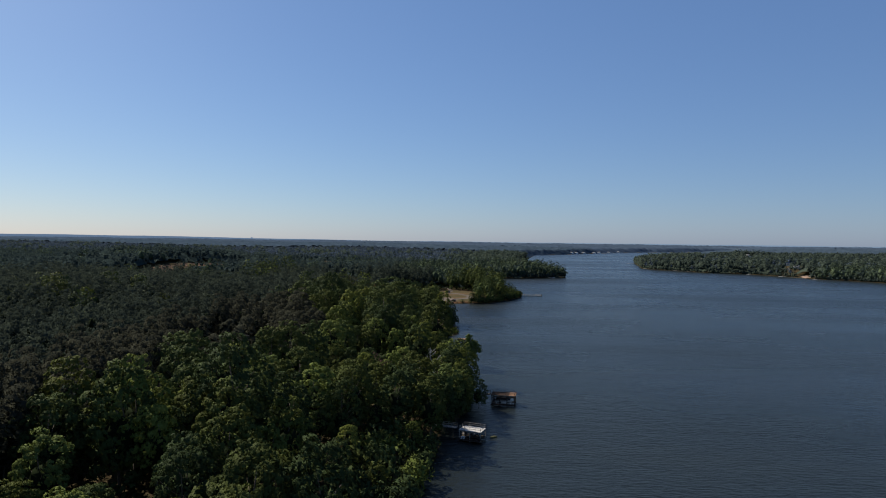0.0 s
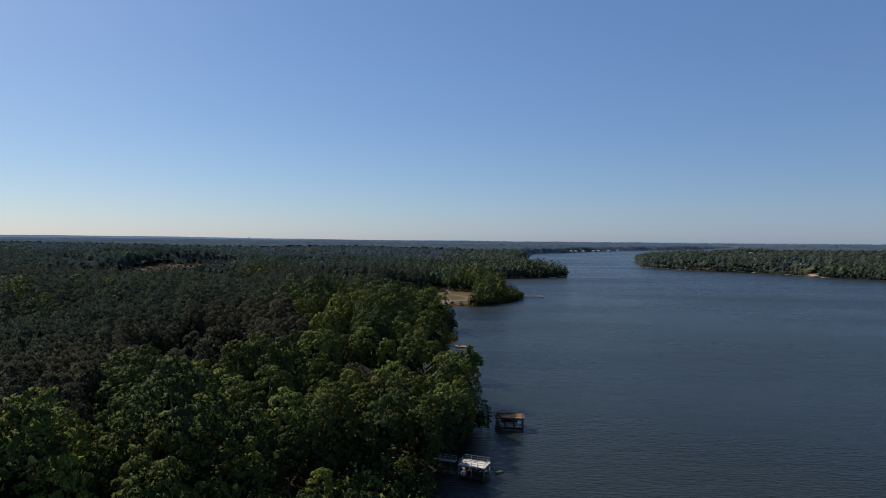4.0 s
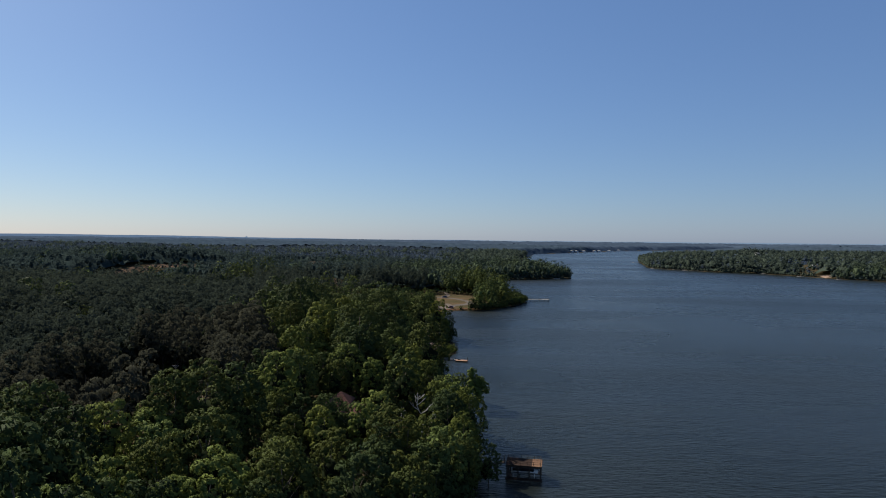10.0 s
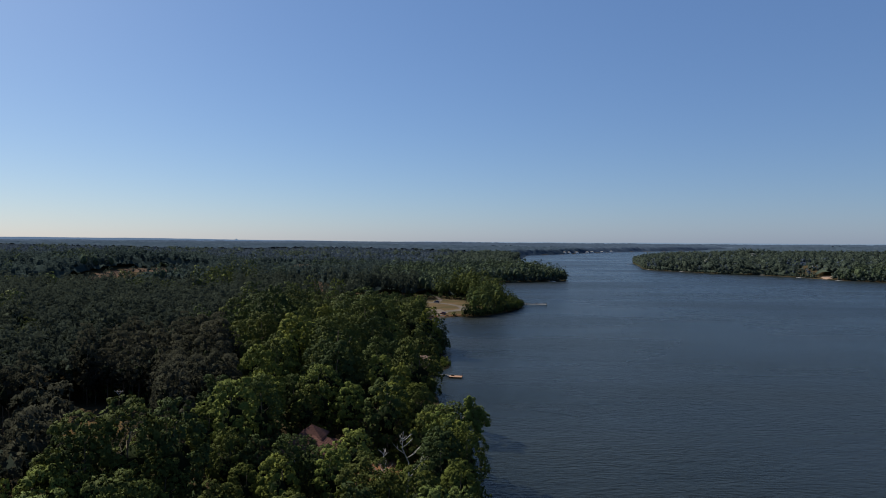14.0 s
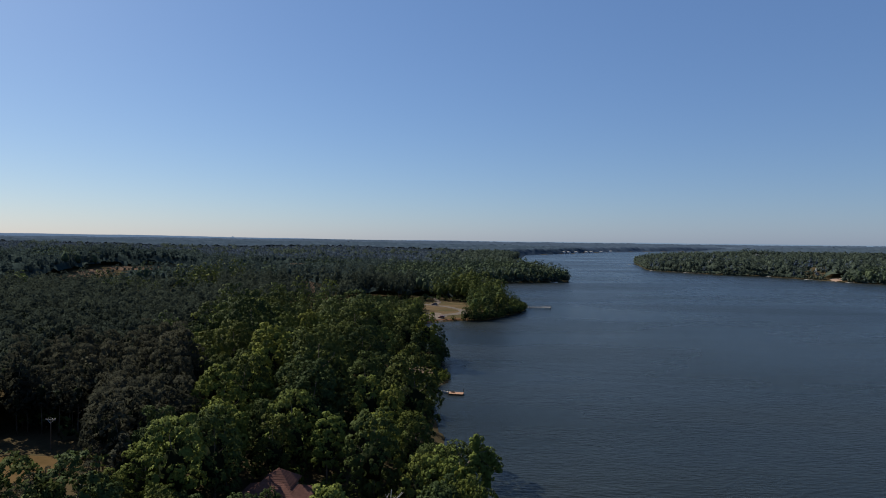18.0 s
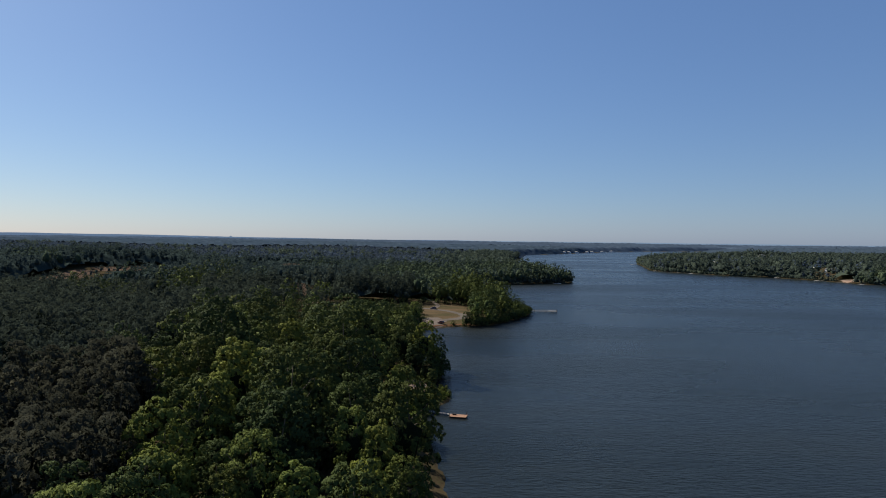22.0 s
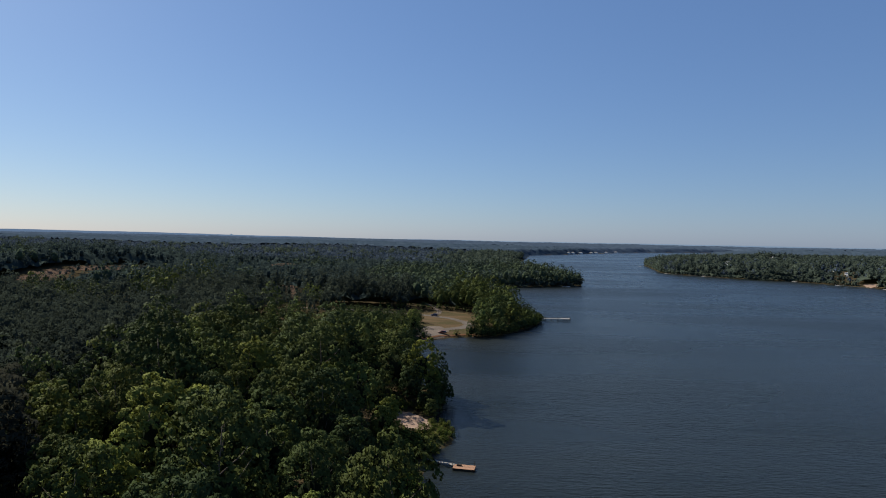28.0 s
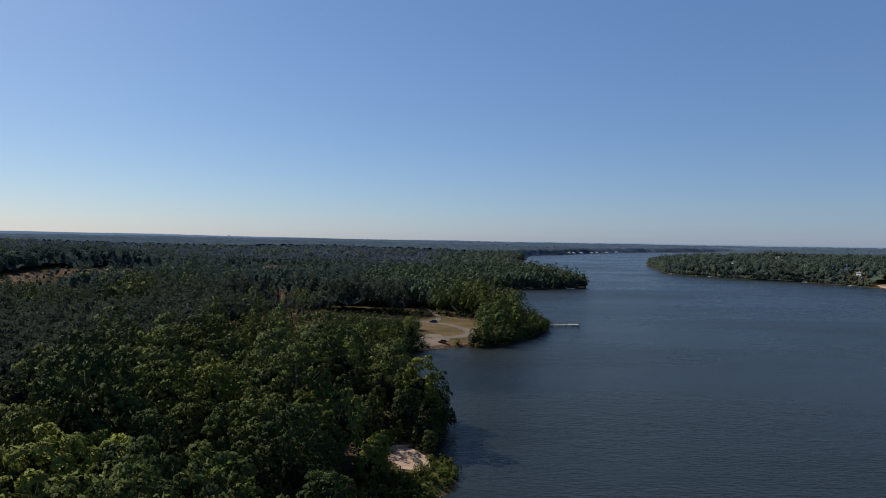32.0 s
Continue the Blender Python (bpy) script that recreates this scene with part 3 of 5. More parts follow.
tagged(new("young_pines", mesh_from("young_pines", np.stack([ux, uy, uz], -1).reshape(-1, 3), uq[inland.ravel()[uq].all(1)], NEEDLE_WOODS, True)),
    "dark close-grown young pines below the tall ones", "woods", kind="stuff")
# woods beside and behind the start of the flight
bx, by, bd, br = scatter(-340, 10, -90, 430, 6.4, 47)
keep = (bd > 3) & ((np.abs(bx) >= 0.79 * by + 15) | (by < 50))
bx, by, bd = bx[keep], by[keep], bd[keep]
behind = np.stack([bx, by, ground_height(bx, by) - 0.3, br.uniform(0.75, 1.1, len(bx)), br.uniform(0, 6.28, len(bx))], -1)
joined("broadleaf_woods", "green broadleaf woods along the shore to the south", behind[bd < 55], LOW_BROAD, LEAF_WOODS)
joined("pine_woods", "dark pine woods inland to the south", np.concatenate([behind[bd >= 55], behind[bd >= 55] + [4.4, 4.4, 0, 0, 1]]), LOW_PINE, NEEDLE_WOODS)
ux, uy, ud, ur = scatter(-120, 45, 75, 600, 5.6, 44)
keep = (ud > 2) & (ud < 95) & ~is_open(ux, uy, 2.0)
ux, uy = ux[keep], uy[keep]
joined("undergrowth", "shaded green undergrowth between the trees", np.stack([ux, uy, ground_height(ux, uy) - 0.3, growth(ux, uy) * ur.uniform(0.4, 1.05, len(ux)), ur.uniform(0, 6.28, len(ux))], -1), UNDERGROWTH, LEAF_WOODS, "undergrowth")
tx, ty, td, rt = scatter(-36, -3, 78, 160, 3.3, 93)
keep = (td > 0.8) & (td < 14) & ~is_open(tx, ty)
tx, ty, td = tx[keep], ty[keep], td[keep]
joined("thicket", "dark close thicket below the tall trees on the bank", np.stack([tx, ty, ground_height(tx, ty) - 0.3, np.clip(0.22 + 0.085 * td, 0.3, 1.05) * rt.uniform(0.8, 1.1, len(tx)), rt.uniform(0, 6.28, len(tx))], -1), UNDERGROWTH, LEAF_WOODS, "undergrowth")
tx, ty, td, rt = scatter(-66, -26, 488, 542, 4.2, 94)
keep = (td > 1.5) & ~is_open(tx, ty, -0.5)
tx, ty = tx[keep], ty[keep]
joined("thicket", "dark green thicket of young trees beside the field", np.stack([tx, ty, ground_height(tx, ty) - 0.3, rt.uniform(0.32, 0.50, len(tx)), rt.uniform(0, 6.28, len(tx))], -1), MID_BROAD, LEAF_WOODS, "thicket")
bank = along_shore(WEST_SHORE[3:] + POINT_SHORE[:10], 1.6, 0.9, 36)
rb = np.random.RandomState(37)
bank = bank[~is_open(bank[:, 0], bank[:, 1], 1.0) | (rb.uniform(size=len(bank)) < 0.08)]
joined("bank_bushes", "green bushes crowding the lake bank", np.stack([bank[:, 0], bank[:, 1], ground_height(bank[:, 0], bank[:, 1]) - 0.3, rb.uniform(0.35, 1.5, len(bank)), rb.uniform(0, 6.28, len(bank))], -1), BUSHES, LEAF_WOODS, "bushes")
bank = np.concatenate([along_shore(POINT_SHORE[9:], 4.0, 1.2, 38), along_shore(EAST_SHORE[2:17], 4.0, 1.2, 39)])
bank = bank[~is_open(bank[:, 0], bank[:, 1])]
joined("far_bank_bushes", "dark green bushes along the far lake bank", np.stack([bank[:, 0], bank[:, 1], ground_height(bank[:, 0], bank[:, 1]) - 0.3, rb.uniform(0.4, 1.1, len(bank)), rb.uniform(0, 6.28, len(bank))], -1), FAR_BUSHES, SIDE_LEAF, "bushes", shade_heart=False)

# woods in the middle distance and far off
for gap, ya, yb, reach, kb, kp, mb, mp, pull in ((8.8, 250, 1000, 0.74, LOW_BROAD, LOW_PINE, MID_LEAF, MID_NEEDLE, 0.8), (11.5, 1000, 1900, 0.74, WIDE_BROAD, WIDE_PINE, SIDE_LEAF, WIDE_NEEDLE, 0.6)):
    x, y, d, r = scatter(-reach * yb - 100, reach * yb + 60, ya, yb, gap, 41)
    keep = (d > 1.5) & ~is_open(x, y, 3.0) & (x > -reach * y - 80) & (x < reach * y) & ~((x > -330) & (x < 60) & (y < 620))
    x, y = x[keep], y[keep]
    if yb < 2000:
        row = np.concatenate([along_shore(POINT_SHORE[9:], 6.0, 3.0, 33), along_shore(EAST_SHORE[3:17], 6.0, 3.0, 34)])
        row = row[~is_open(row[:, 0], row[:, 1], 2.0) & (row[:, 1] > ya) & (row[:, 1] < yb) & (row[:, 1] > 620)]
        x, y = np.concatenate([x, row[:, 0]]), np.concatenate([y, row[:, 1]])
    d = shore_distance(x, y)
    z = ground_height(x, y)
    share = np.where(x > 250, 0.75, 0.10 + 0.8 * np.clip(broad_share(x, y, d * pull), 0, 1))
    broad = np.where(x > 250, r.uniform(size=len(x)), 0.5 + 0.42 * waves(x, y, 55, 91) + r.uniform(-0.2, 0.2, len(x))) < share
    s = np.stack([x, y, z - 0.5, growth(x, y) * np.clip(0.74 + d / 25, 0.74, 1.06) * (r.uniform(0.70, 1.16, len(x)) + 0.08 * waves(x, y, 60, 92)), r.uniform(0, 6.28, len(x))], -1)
    joined("distant_broadleaf_woods", "hazy green broadleaf woods in the distance", s[broad], kb, mb, shade_heart=False)
    joined("distant_pine_woods", "hazy dark pine woods in the distance", s[~broad], kp, mp, shade_heart=False)

# far canopies, too far to tell tree from tree: one rolling sheet of crowns for each belt of distance
def far_canopy(ya, yb, step, mat, label, top=15.5, inset=0.0, rough=1.8, slope=14.0):
    r = np.random.RandomState(int(ya))
    xs, ys = np.arange(-0.8 * yb - 150, 0.8 * yb + 150, step), np.arange(ya, yb, step)
    x, y = np.meshgrid(xs, ys)
    x, y = x + r.uniform(-0.4, 0.4, x.shape) * step, y + r.uniform(-0.3, 0.3, x.shape) * step
    d = shore_distance(x, y)
    thin = np.where(is_open(x, y, 5.0), 0.1, np.where(is_open(x, y, 12.0), 0.4, np.where(is_open(x, y, 20.0), 0.75, 1.0)))
    thin = thin * np.where((x > -345) & (x < 70), np.clip((y - 618) / 30, 0.05, 1), 1.0)
    high = ground_height(x, y) + thin * growth(x, y) ** 4 * top * np.clip((d - inset) / slope, -0.05, 1) + (waves(x, y, 150, 61) * 1.5 + r.uniform(-rough, rough, x.shape)) * np.clip(d / 20, 0.2, 1)
    i = np.arange(x.size).reshape(x.shape)
    q = np.stack([i[:-1, :-1], i[:-1, 1:], i[1:, 1:], i[1:, :-1]], -1).reshape(-1, 4)
    land = (d.ravel()[q].max(1) > 0) & ~is_open(x, y, 2.0).ravel()[q].any(1) & ~((x > -335) & (x < 60) & (y < 622)).ravel()[q[:, 0]] & (np.abs(x.ravel()[q[:, 0]]) < 0.8 * y.ravel()[q[:, 0]] + 100)
    tagged(new("far_woods", mesh_from("far_woods", np.stack([x, y, high], -1).reshape(-1, 3), q[land], mat, True)), label, "woods", kind="stuff")


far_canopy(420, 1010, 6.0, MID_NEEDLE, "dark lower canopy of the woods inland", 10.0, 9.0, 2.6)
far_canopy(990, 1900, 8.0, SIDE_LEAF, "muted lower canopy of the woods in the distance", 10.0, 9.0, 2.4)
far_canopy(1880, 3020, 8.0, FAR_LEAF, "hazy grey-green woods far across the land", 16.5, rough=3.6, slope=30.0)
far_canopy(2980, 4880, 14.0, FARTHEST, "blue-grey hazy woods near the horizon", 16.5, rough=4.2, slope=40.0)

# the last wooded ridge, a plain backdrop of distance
haze_glow_m, n, l, b = material("glowing_haze", 1.0, 0, 0.0)
# distance haze is added as a glow of the ridge's own surface
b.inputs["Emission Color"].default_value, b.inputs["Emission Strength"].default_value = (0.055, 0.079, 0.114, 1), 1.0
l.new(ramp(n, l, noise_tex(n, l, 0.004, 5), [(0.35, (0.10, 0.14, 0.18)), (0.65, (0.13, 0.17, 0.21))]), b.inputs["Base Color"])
RX = np.arange(-4300, 4300, 22.0)
RZ = 47 + 13 * np.clip((-RX - 900) / 1600, 0, 1) + waves(RX, 0 * RX, 1300, 14) * 2.2 + waves(RX, 0 * RX, 240, 15) * 0.8 + np.random.RandomState(3).uniform(-0.5, 0.7, len(RX))
rv = np.concatenate([np.stack([RX, 4880 - np.abs(RX) * 0.10, 0 * RX + 5], -1), np.stack([RX, 4900 - np.abs(RX) * 0.10, RZ], -1), np.stack([RX, 5000 - np.abs(RX) * 0.10, RZ - 12], -1)])
ri = np.arange(len(RX) - 1)
m = len(RX)
rq = np.concatenate([np.stack([ri, ri + 1, ri + m + 1, ri + m], -1), np.stack([ri + m, ri + m + 1, ri + 2 * m + 1, ri + 2 * m], -1)])
tagged(new("backdrop", mesh_from("backdrop", rv, rq, haze_glow_m, True)), "blue hazy wooded ridge along the horizon", "ridge", kind="structure")

# ---- building blocks ----
def part(name, bm, mat, parent, label=""):
    """A bmesh as one mesh object under a thing or a part."""
    ob = new(name, bm_mesh(name, bm, mat))
    ob.parent = parent
    return tagged(ob, label)


def thing(name, x, y, z, turn, label, category, group=""):
    """An Empty at a thing's base."""
    top = tagged(new(name), label, category, group)
    top.matrix_basis = pose(x, y, z, 0, 0, turn)
    return top


def box(bm, x0, x1, y0, y1, z0, z1, bevel=0.0):
    m = Matrix.Translation(((x0 + x1) / 2, (y0 + y1) / 2, (z0 + z1) / 2)) @ Matrix.Diagonal((x1 - x0, y1 - y0, z1 - z0, 1))
    made = bmesh.ops.create_cube(bm, size=1, matrix=m)
    if bevel:
        edges = list({e for v in made["verts"] for e in v.link_edges})
        bmesh.ops.bevel(bm, geom=edges, offset=bevel, segments=1, affect="EDGES")
    return bm


def beam(bm, a, b, wide, sides=4):
    """A straight bar from a to b."""
    a, b = Vector(a), Vector(b)
    way = b - a
    m = Matrix.Translation((a + b) / 2) @ way.to_track_quat("Z", "Y").to_matrix().to_4x4()
    bmesh.ops.create_cone(bm, cap_ends=True, segments=sides, radius1=wide / 2 * (1.414 if sides == 4 else 1), radius2=wide / 2 * (1.414 if sides == 4 else 1), depth=way.length, matrix=m)
    return bm


def draped(name, label, category, inside, x0, x1, y0, y1, step, mat, lift):
    """A thin sheet of other ground laid over the land wherever inside(x, y) holds, with a ragged edge and real thickness."""
    gx, gy = np.meshgrid(np.arange(x0, x1 + step, step), np.arange(y0, y1 + step, step))
    gz = ground_height(gx, gy) + lift
    i = np.arange(gx.size).reshape(gx.shape)
    q = np.stack([i[:-1, :-1], i[:-1, 1:], i[1:, 1:], i[1:, :-1]], -1).reshape(-1, 4)
    mx, my = gx.ravel()[q].mean(1), gy.ravel()[q].mean(1)
    q = q[inside(mx, my) & (shore_distance(mx, my) > 0.3)]
    used, back = np.unique(q, return_inverse=True)
    verts = np.stack([gx, gy, gz], -1).reshape(-1, 3)[used]
    ob = new(name, mesh_from(name, verts, back.reshape(q.shape), mat, True))
    return tagged(ob, label, category, kind="structure")


def blob(cx, cy, a, b, turn, seed, rough=0.22):
    """A test for being inside a ragged oval."""
    def inside(x, y):
        c, s = math.cos(radians(turn)), math.sin(radians(turn))
        u, v = ((x - cx) * c + (y - cy) * s) / a, (-(x - cx) * s + (y - cy) * c) / b
        return np.abs(u) ** 2.4 + np.abs(v) ** 2.4 < 1 + rough * waves(x, y, min(a, b) * 1.1, seed)
    return inside


def near_line(points, half, seed=0):
    def inside(x, y):
        best = np.full(np.shape(x), 1e9)
        for (ax, ay), (bx, by) in zip(points, points[1:]):
            dx, dy = bx - ax, by - ay
            s = np.clip(((x - ax) * dx + (y - ay) * dy) / (dx * dx + dy * dy), 0, 1)
            best = np.minimum(best, np.hypot(x - ax - s * dx, y - ay - s * dy))
        return best < half * (1 + 0.12 * waves(x, y, 6, seed))
    return inside


WHITE_WOOD = plain("whitewashed_boards", (0.30, 0.285, 0.265), (0.46, 0.44, 0.41), 3.0, 0.7, bump=0.004)
GREY_WOOD = plain("weathered_grey_wood", (0.14, 0.125, 0.11), (0.27, 0.25, 0.22), 4.0, 0.85, bump=0.006)
BROWN_WOOD = plain("brown_deck_boards", (0.09, 0.050, 0.032), (0.22, 0.13, 0.080), 3.0, 0.85, bump=0.006, spec=0.04)
# dark timber, and the painted tree shadow on the boathouse roof deck
DARK_OR_SHADOW_BOARDS = plain("dark_or_shadowed_boards", (0.020, 0.013, 0.010), (0.044, 0.028, 0.021), 3.0, 0.85, bump=0.006, spec=0.04)
ORANGE_WOOD = plain("orange_stained_boards", (0.17, 0.088, 0.050), (0.27, 0.150, 0.085), 3.0, 0.75, bump=0.006)
DARK_WOOD = plain("dark_wet_timber", (0.035, 0.028, 0.022), (0.08, 0.062, 0.048), 5.0, 0.85, bump=0.006, spec=0.06)
GALVANISED = plain("galvanised_steel", (0.35, 0.36, 0.37), (0.52, 0.53, 0.54), 8.0, 0.45, 0.8)
SHINGLE = plain("red_brown_shingles", (0.085, 0.040, 0.032), (0.150, 0.075, 0.058), 2.0, 0.9, bump=0.01, spec=0.05)
SIDING = plain("tan_siding", (0.22, 0.17, 0.12), (0.32, 0.25, 0.18), 2.0, 0.8)
WHITE_PAINT = plain("white_paint", (0.68, 0.67, 0.65), (0.82, 0.81, 0.79), 1.0, 0.6)
GREY_ROOF = plain("grey_roofing", (0.13, 0.13, 0.135), (0.24, 0.235, 0.23), 1.0, 0.85)
GLASS_DARK = plain("dark_window_glass", (0.012, 0.015, 0.018), (0.03, 0.035, 0.04), 1.0, 0.08, spec=0.6)
SAND = plain("pinkish_sand", (0.143, 0.092, 0.063), (0.299, 0.218, 0.167), 0.35, 0.95, bump=0.03, spec=0.0)
BARE_EARTH = plain("bare_earth", (0.058, 0.038, 0.025), (0.105, 0.073, 0.053), 0.15, 0.95, bump=0.05, spec=0.0)
GRAVEL = plain("pale_gravel", (0.088, 0.072, 0.060), (0.153, 0.127, 0.105), 1.4, 0.95, bump=0.03, spec=0.0)
ASPHALT = plain("worn_asphalt", (0.082, 0.070, 0.059), (0.122, 0.107, 0.091), 0.8, 0.9, bump=0.01, spec=0.0)
DRY_GRASS = plain("dry_grass", (0.054, 0.036, 0.016), (0.093, 0.061, 0.029), 0.6, 0.95, bump=0.06, spec=0.0)
RED_CLAY = plain("red_clay", (0.095, 0.048, 0.025), (0.150, 0.080, 0.046), 0.7, 0.95, bump=0.05, spec=0.0)
GREEN_GRASS = plain("green_grass", (0.046, 0.049, 0.015), (0.086, 0.080, 0.028), 0.8, 0.95, bump=0.08, spec=0.0)
TYRE = plain("black_rubber", (0.012, 0.012, 0.012), (0.03, 0.03, 0.03), 6.0, 0.8)
PLASTIC_YELLOW = plain("faded_yellow_plastic", (0.085, 0.072, 0.018), (0.13, 0.11, 0.03), 2.0, 0.5)

MEADOW, n, l, b = material("meadow_grass", 0.95, 0, 0.02)
fine, wide = noise_tex(n, l, 0.9, 6), noise_tex(n, l, 0.10, 5, squash=(0.6, 1.5, 1))
c = ramp(n, l, fine, [(0.32, (0.048, 0.034, 0.018)), (0.55, (0.078, 0.054, 0.029)), (0.72, (0.102, 0.073, 0.043))])
c2 = ramp(n, l, wide, [(0.36, (0.036, 0.038, 0.015)), (0.48, (0.058, 0.045, 0.022)), (0.60, (0.087, 0.059, 0.031)), (0.70, (0.102, 0.071, 0.048))])
l.new(mixed(n, l, c, c2, 0.6), b.inputs["Base Color"])
bumped(n, l, b, fine, 0.7, 0.08)

# ---- open ground ----
draped("grass_field", "dry tan grass field on the point", "grass", blob(-15, 537, 18.5, 54, 0, 51, 0.10), -36, 6, 480, 596, 1.2, MEADOW, 0.06)
draped("gravel_lot", "pale pinkish gravel lot beside the lake", "gravel lot", blob(-22, 508, 8.5, 17, -12, 52), -35, -7, 486, 534, 1.0, GRAVEL, 0.10)
ROAD_LINE = [(-104, 574), (-66, 572), (-43, 569), (-26, 563), (-12, 555), (-3, 542), (-1.2, 532), (-5, 524), (-13, 519)]
draped("road", "worn grey asphalt road curving onto the point", "road", near_line(ROAD_LINE, 2.6, 53), -106, 4, 510, 580, 0.9, ASPHALT, 0.14)
draped("dirt_drive", "pale dirt drive leading back into the woods", "dirt track", near_line([(-22, 561), (-19, 580), (-23, 605), (-34, 640)], 1.6, 54), -40, -12, 545, 645, 1.0, GRAVEL, 0.18)
draped("clay_bank", "reddish clay bank above the water", "bank", near_line([(-25, 494), (-15, 503.5), (-7, 508), (1, 510)], 0.8, 55), -30, 5, 488, 516, 0.7, RED_CLAY, 0.20)
draped("sand_patch", "bare pinkish sand patch by the lake", "sand", blob(-18.4, 350, 4.4, 8.6, 20, 56, 0.22), -32, -9, 336, 364, 0.5, SAND, 0.10)
draped("spit_grass", "rough green grass on a small spit", "grass", blob(-11, 343, 4.8, 10, 0, 57), -18, -4, 330, 356, 0.6, GREEN_GRASS, 0.06)
draped("pole_strip_grass", "dry orange-brown grass under the power line", "grass", blob(-87, 233, 10, 7, 0, 58), -116, -68, 220, 252, 1.0, DRY_GRASS, 0.06)
draped("house_yard", "reddish bare earth yard by the house", "yard", blob(-21, 217, 6, 9, 0, 59), -30, -12, 204, 230, 0.8, RED_CLAY, 0.08)
for k, (cx, cy, a, b, turn) in enumerate([OPEN["cut_a"], OPEN["cut_b"], OPEN["cut_c"], OPEN["cut_d"], OPEN["track"]]):
    reach = max(a, b) * 1.15
    draped("clearing", "bare tan earth and stubble in a cleared strip of woods", "clearing", blob(cx, cy, a * 0.9, b * 0.95, turn, 60 + k), cx - reach, cx + reach, cy - reach, cy + reach, 3.0, BARE_EARTH, 0.15)
draped("beach", "pale sand beach below the houses", "beach", blob(520, 1003, 12, 18, -25, 70), 485, 555, 965, 1040, 2.0, SAND, 0.15)
draped("shore_strip", "pale rocky strip along the far bank", "bank", near_line([(346, 1236), (362, 1208), (379, 1188), (394, 1163)], 2.2, 71), 335, 405, 1150, 1245, 1.5, GRAVEL, 0.15)


# ---- docks ----
def railing(bm, a, b, z, high=0.95, gap=1.4, thick=0.06):
    """Posts, a top rail and a middle rail from a to b."""
    a, b = Vector((*a, z)), Vector((*b, z))
    count = max(1, round((b - a).length / gap))
    for k in range(count + 1):
        p = a.lerp(b, k / count)
        beam(bm, p, p + Vector((0, 0, high)), thick * 1.3)
    for h in (high, high * 0.5):
        beam(bm, a + Vector((0, 0, h)), b + Vector((0, 0, h)), thick)


def boards(parent, x0, x1, y0, y1, z, wide, mat, name="board", thick=0.04):
    """Deck boards that run along y, side by side with open joints."""
    count = max(1, round((x1 - x0) / wide))
    w = (x1 - x0) / count
    me = bm_mesh(name, box(bmesh.new(), -w / 2 + 0.008, w / 2 - 0.008, y0, y1, z - thick, z), mat)
    rr = random.Random(int(count * 7 + y1))
    for k in range(count):
        ob = new(name, me)
        ob.parent = parent
        ob.location = (x0 + w * (k + 0.5), 0, rr.uniform(-0.004, 0.004))


# the pale two-storey dock
dock = thing("two_storey_dock", 0.5, 159.0, 0, -20, "pale two-storey boat dock with a railed white sun deck", "dock")
W, D = 2.8, 1.95
for x, y in ((-W, -D), (0, -D), (W, -D), (-W, D), (0, D), (W, D)):
    part("post", beam(bmesh.new(), (x, y, -2.5), (x, y, 2.6), 0.18), GREY_WOOD, dock)
for y in (-D, 0, D):
    part("joist", box(bmesh.new(), -W - 0.2, W + 0.2, y - 0.06, y + 0.06, 2.42, 2.64), GREY_WOOD, dock)
deck = part("sun_deck", box(bmesh.new(), -W - 0.15, W + 0.15, -D - 0.15, D + 0.15, 2.64, 2.68), GREY_WOOD, dock)
boards(deck, -W - 0.15, W + 0.15, -D - 0.15, D + 0.15, 2.73, 0.22, WHITE_WOOD)
for a, c in (((-W, -D), (W, -D)), ((W, -D), (W, D)), ((W, D), (-W, D)), ((-W, D), (-W, 0.2)), ((-W, -1.0), (-W, -D))):
    bm = bmesh.new()
    railing(bm, a, c, 2.7)
    part("railing", bm, GREY_WOOD, dock)
low = part("lower_platform", box(bmesh.new(), -W - 0.3, W + 0.3, -D - 0.5, -D + 0.9, 0.32, 0.46), DARK_WOOD, dock, "dark weathered lower platform")
boards(low, -W - 0.3, W + 0.3, -D - 0.5, -D + 0.9, 0.50, 0.25, DARK_OR_SHADOW_BOARDS)
part("side_platform", box(bmesh.new(), -W - 0.3, -W + 1.0, -D + 0.95, D + 0.2, 0.32, 0.48), DARK_WOOD, dock)
bm = bmesh.new()
railing(bm, (-W - 0.2, -D - 0.45), (W + 0.2, -D - 0.45), 0.48, 0.9, 1.3)
part("lower_railing", bm, DARK_WOOD, dock)
for side in (-1, 1):
    part("brace", beam(bmesh.new(), (side * W, -D, 1.7), (side * (W - 0.8), -D, 2.5), 0.10), GREY_WOOD, dock)
bm = bmesh.new()
for k in range(9):
    box(bm, -W - 0.25, -W + 0.5, -0.9 + 0.27 * k, -0.72 + 0.27 * k, 2.35 - 0.24 * k, 2.40 - 0.24 * k)
part("steps", bm, GREY_WOOD, dock)
part("storage_box", box(bmesh.new(), -2.4, -1.5, -2.0, -1.4, 0.52, 1.05, 0.04), WHITE_PAINT, dock, "white storage box")

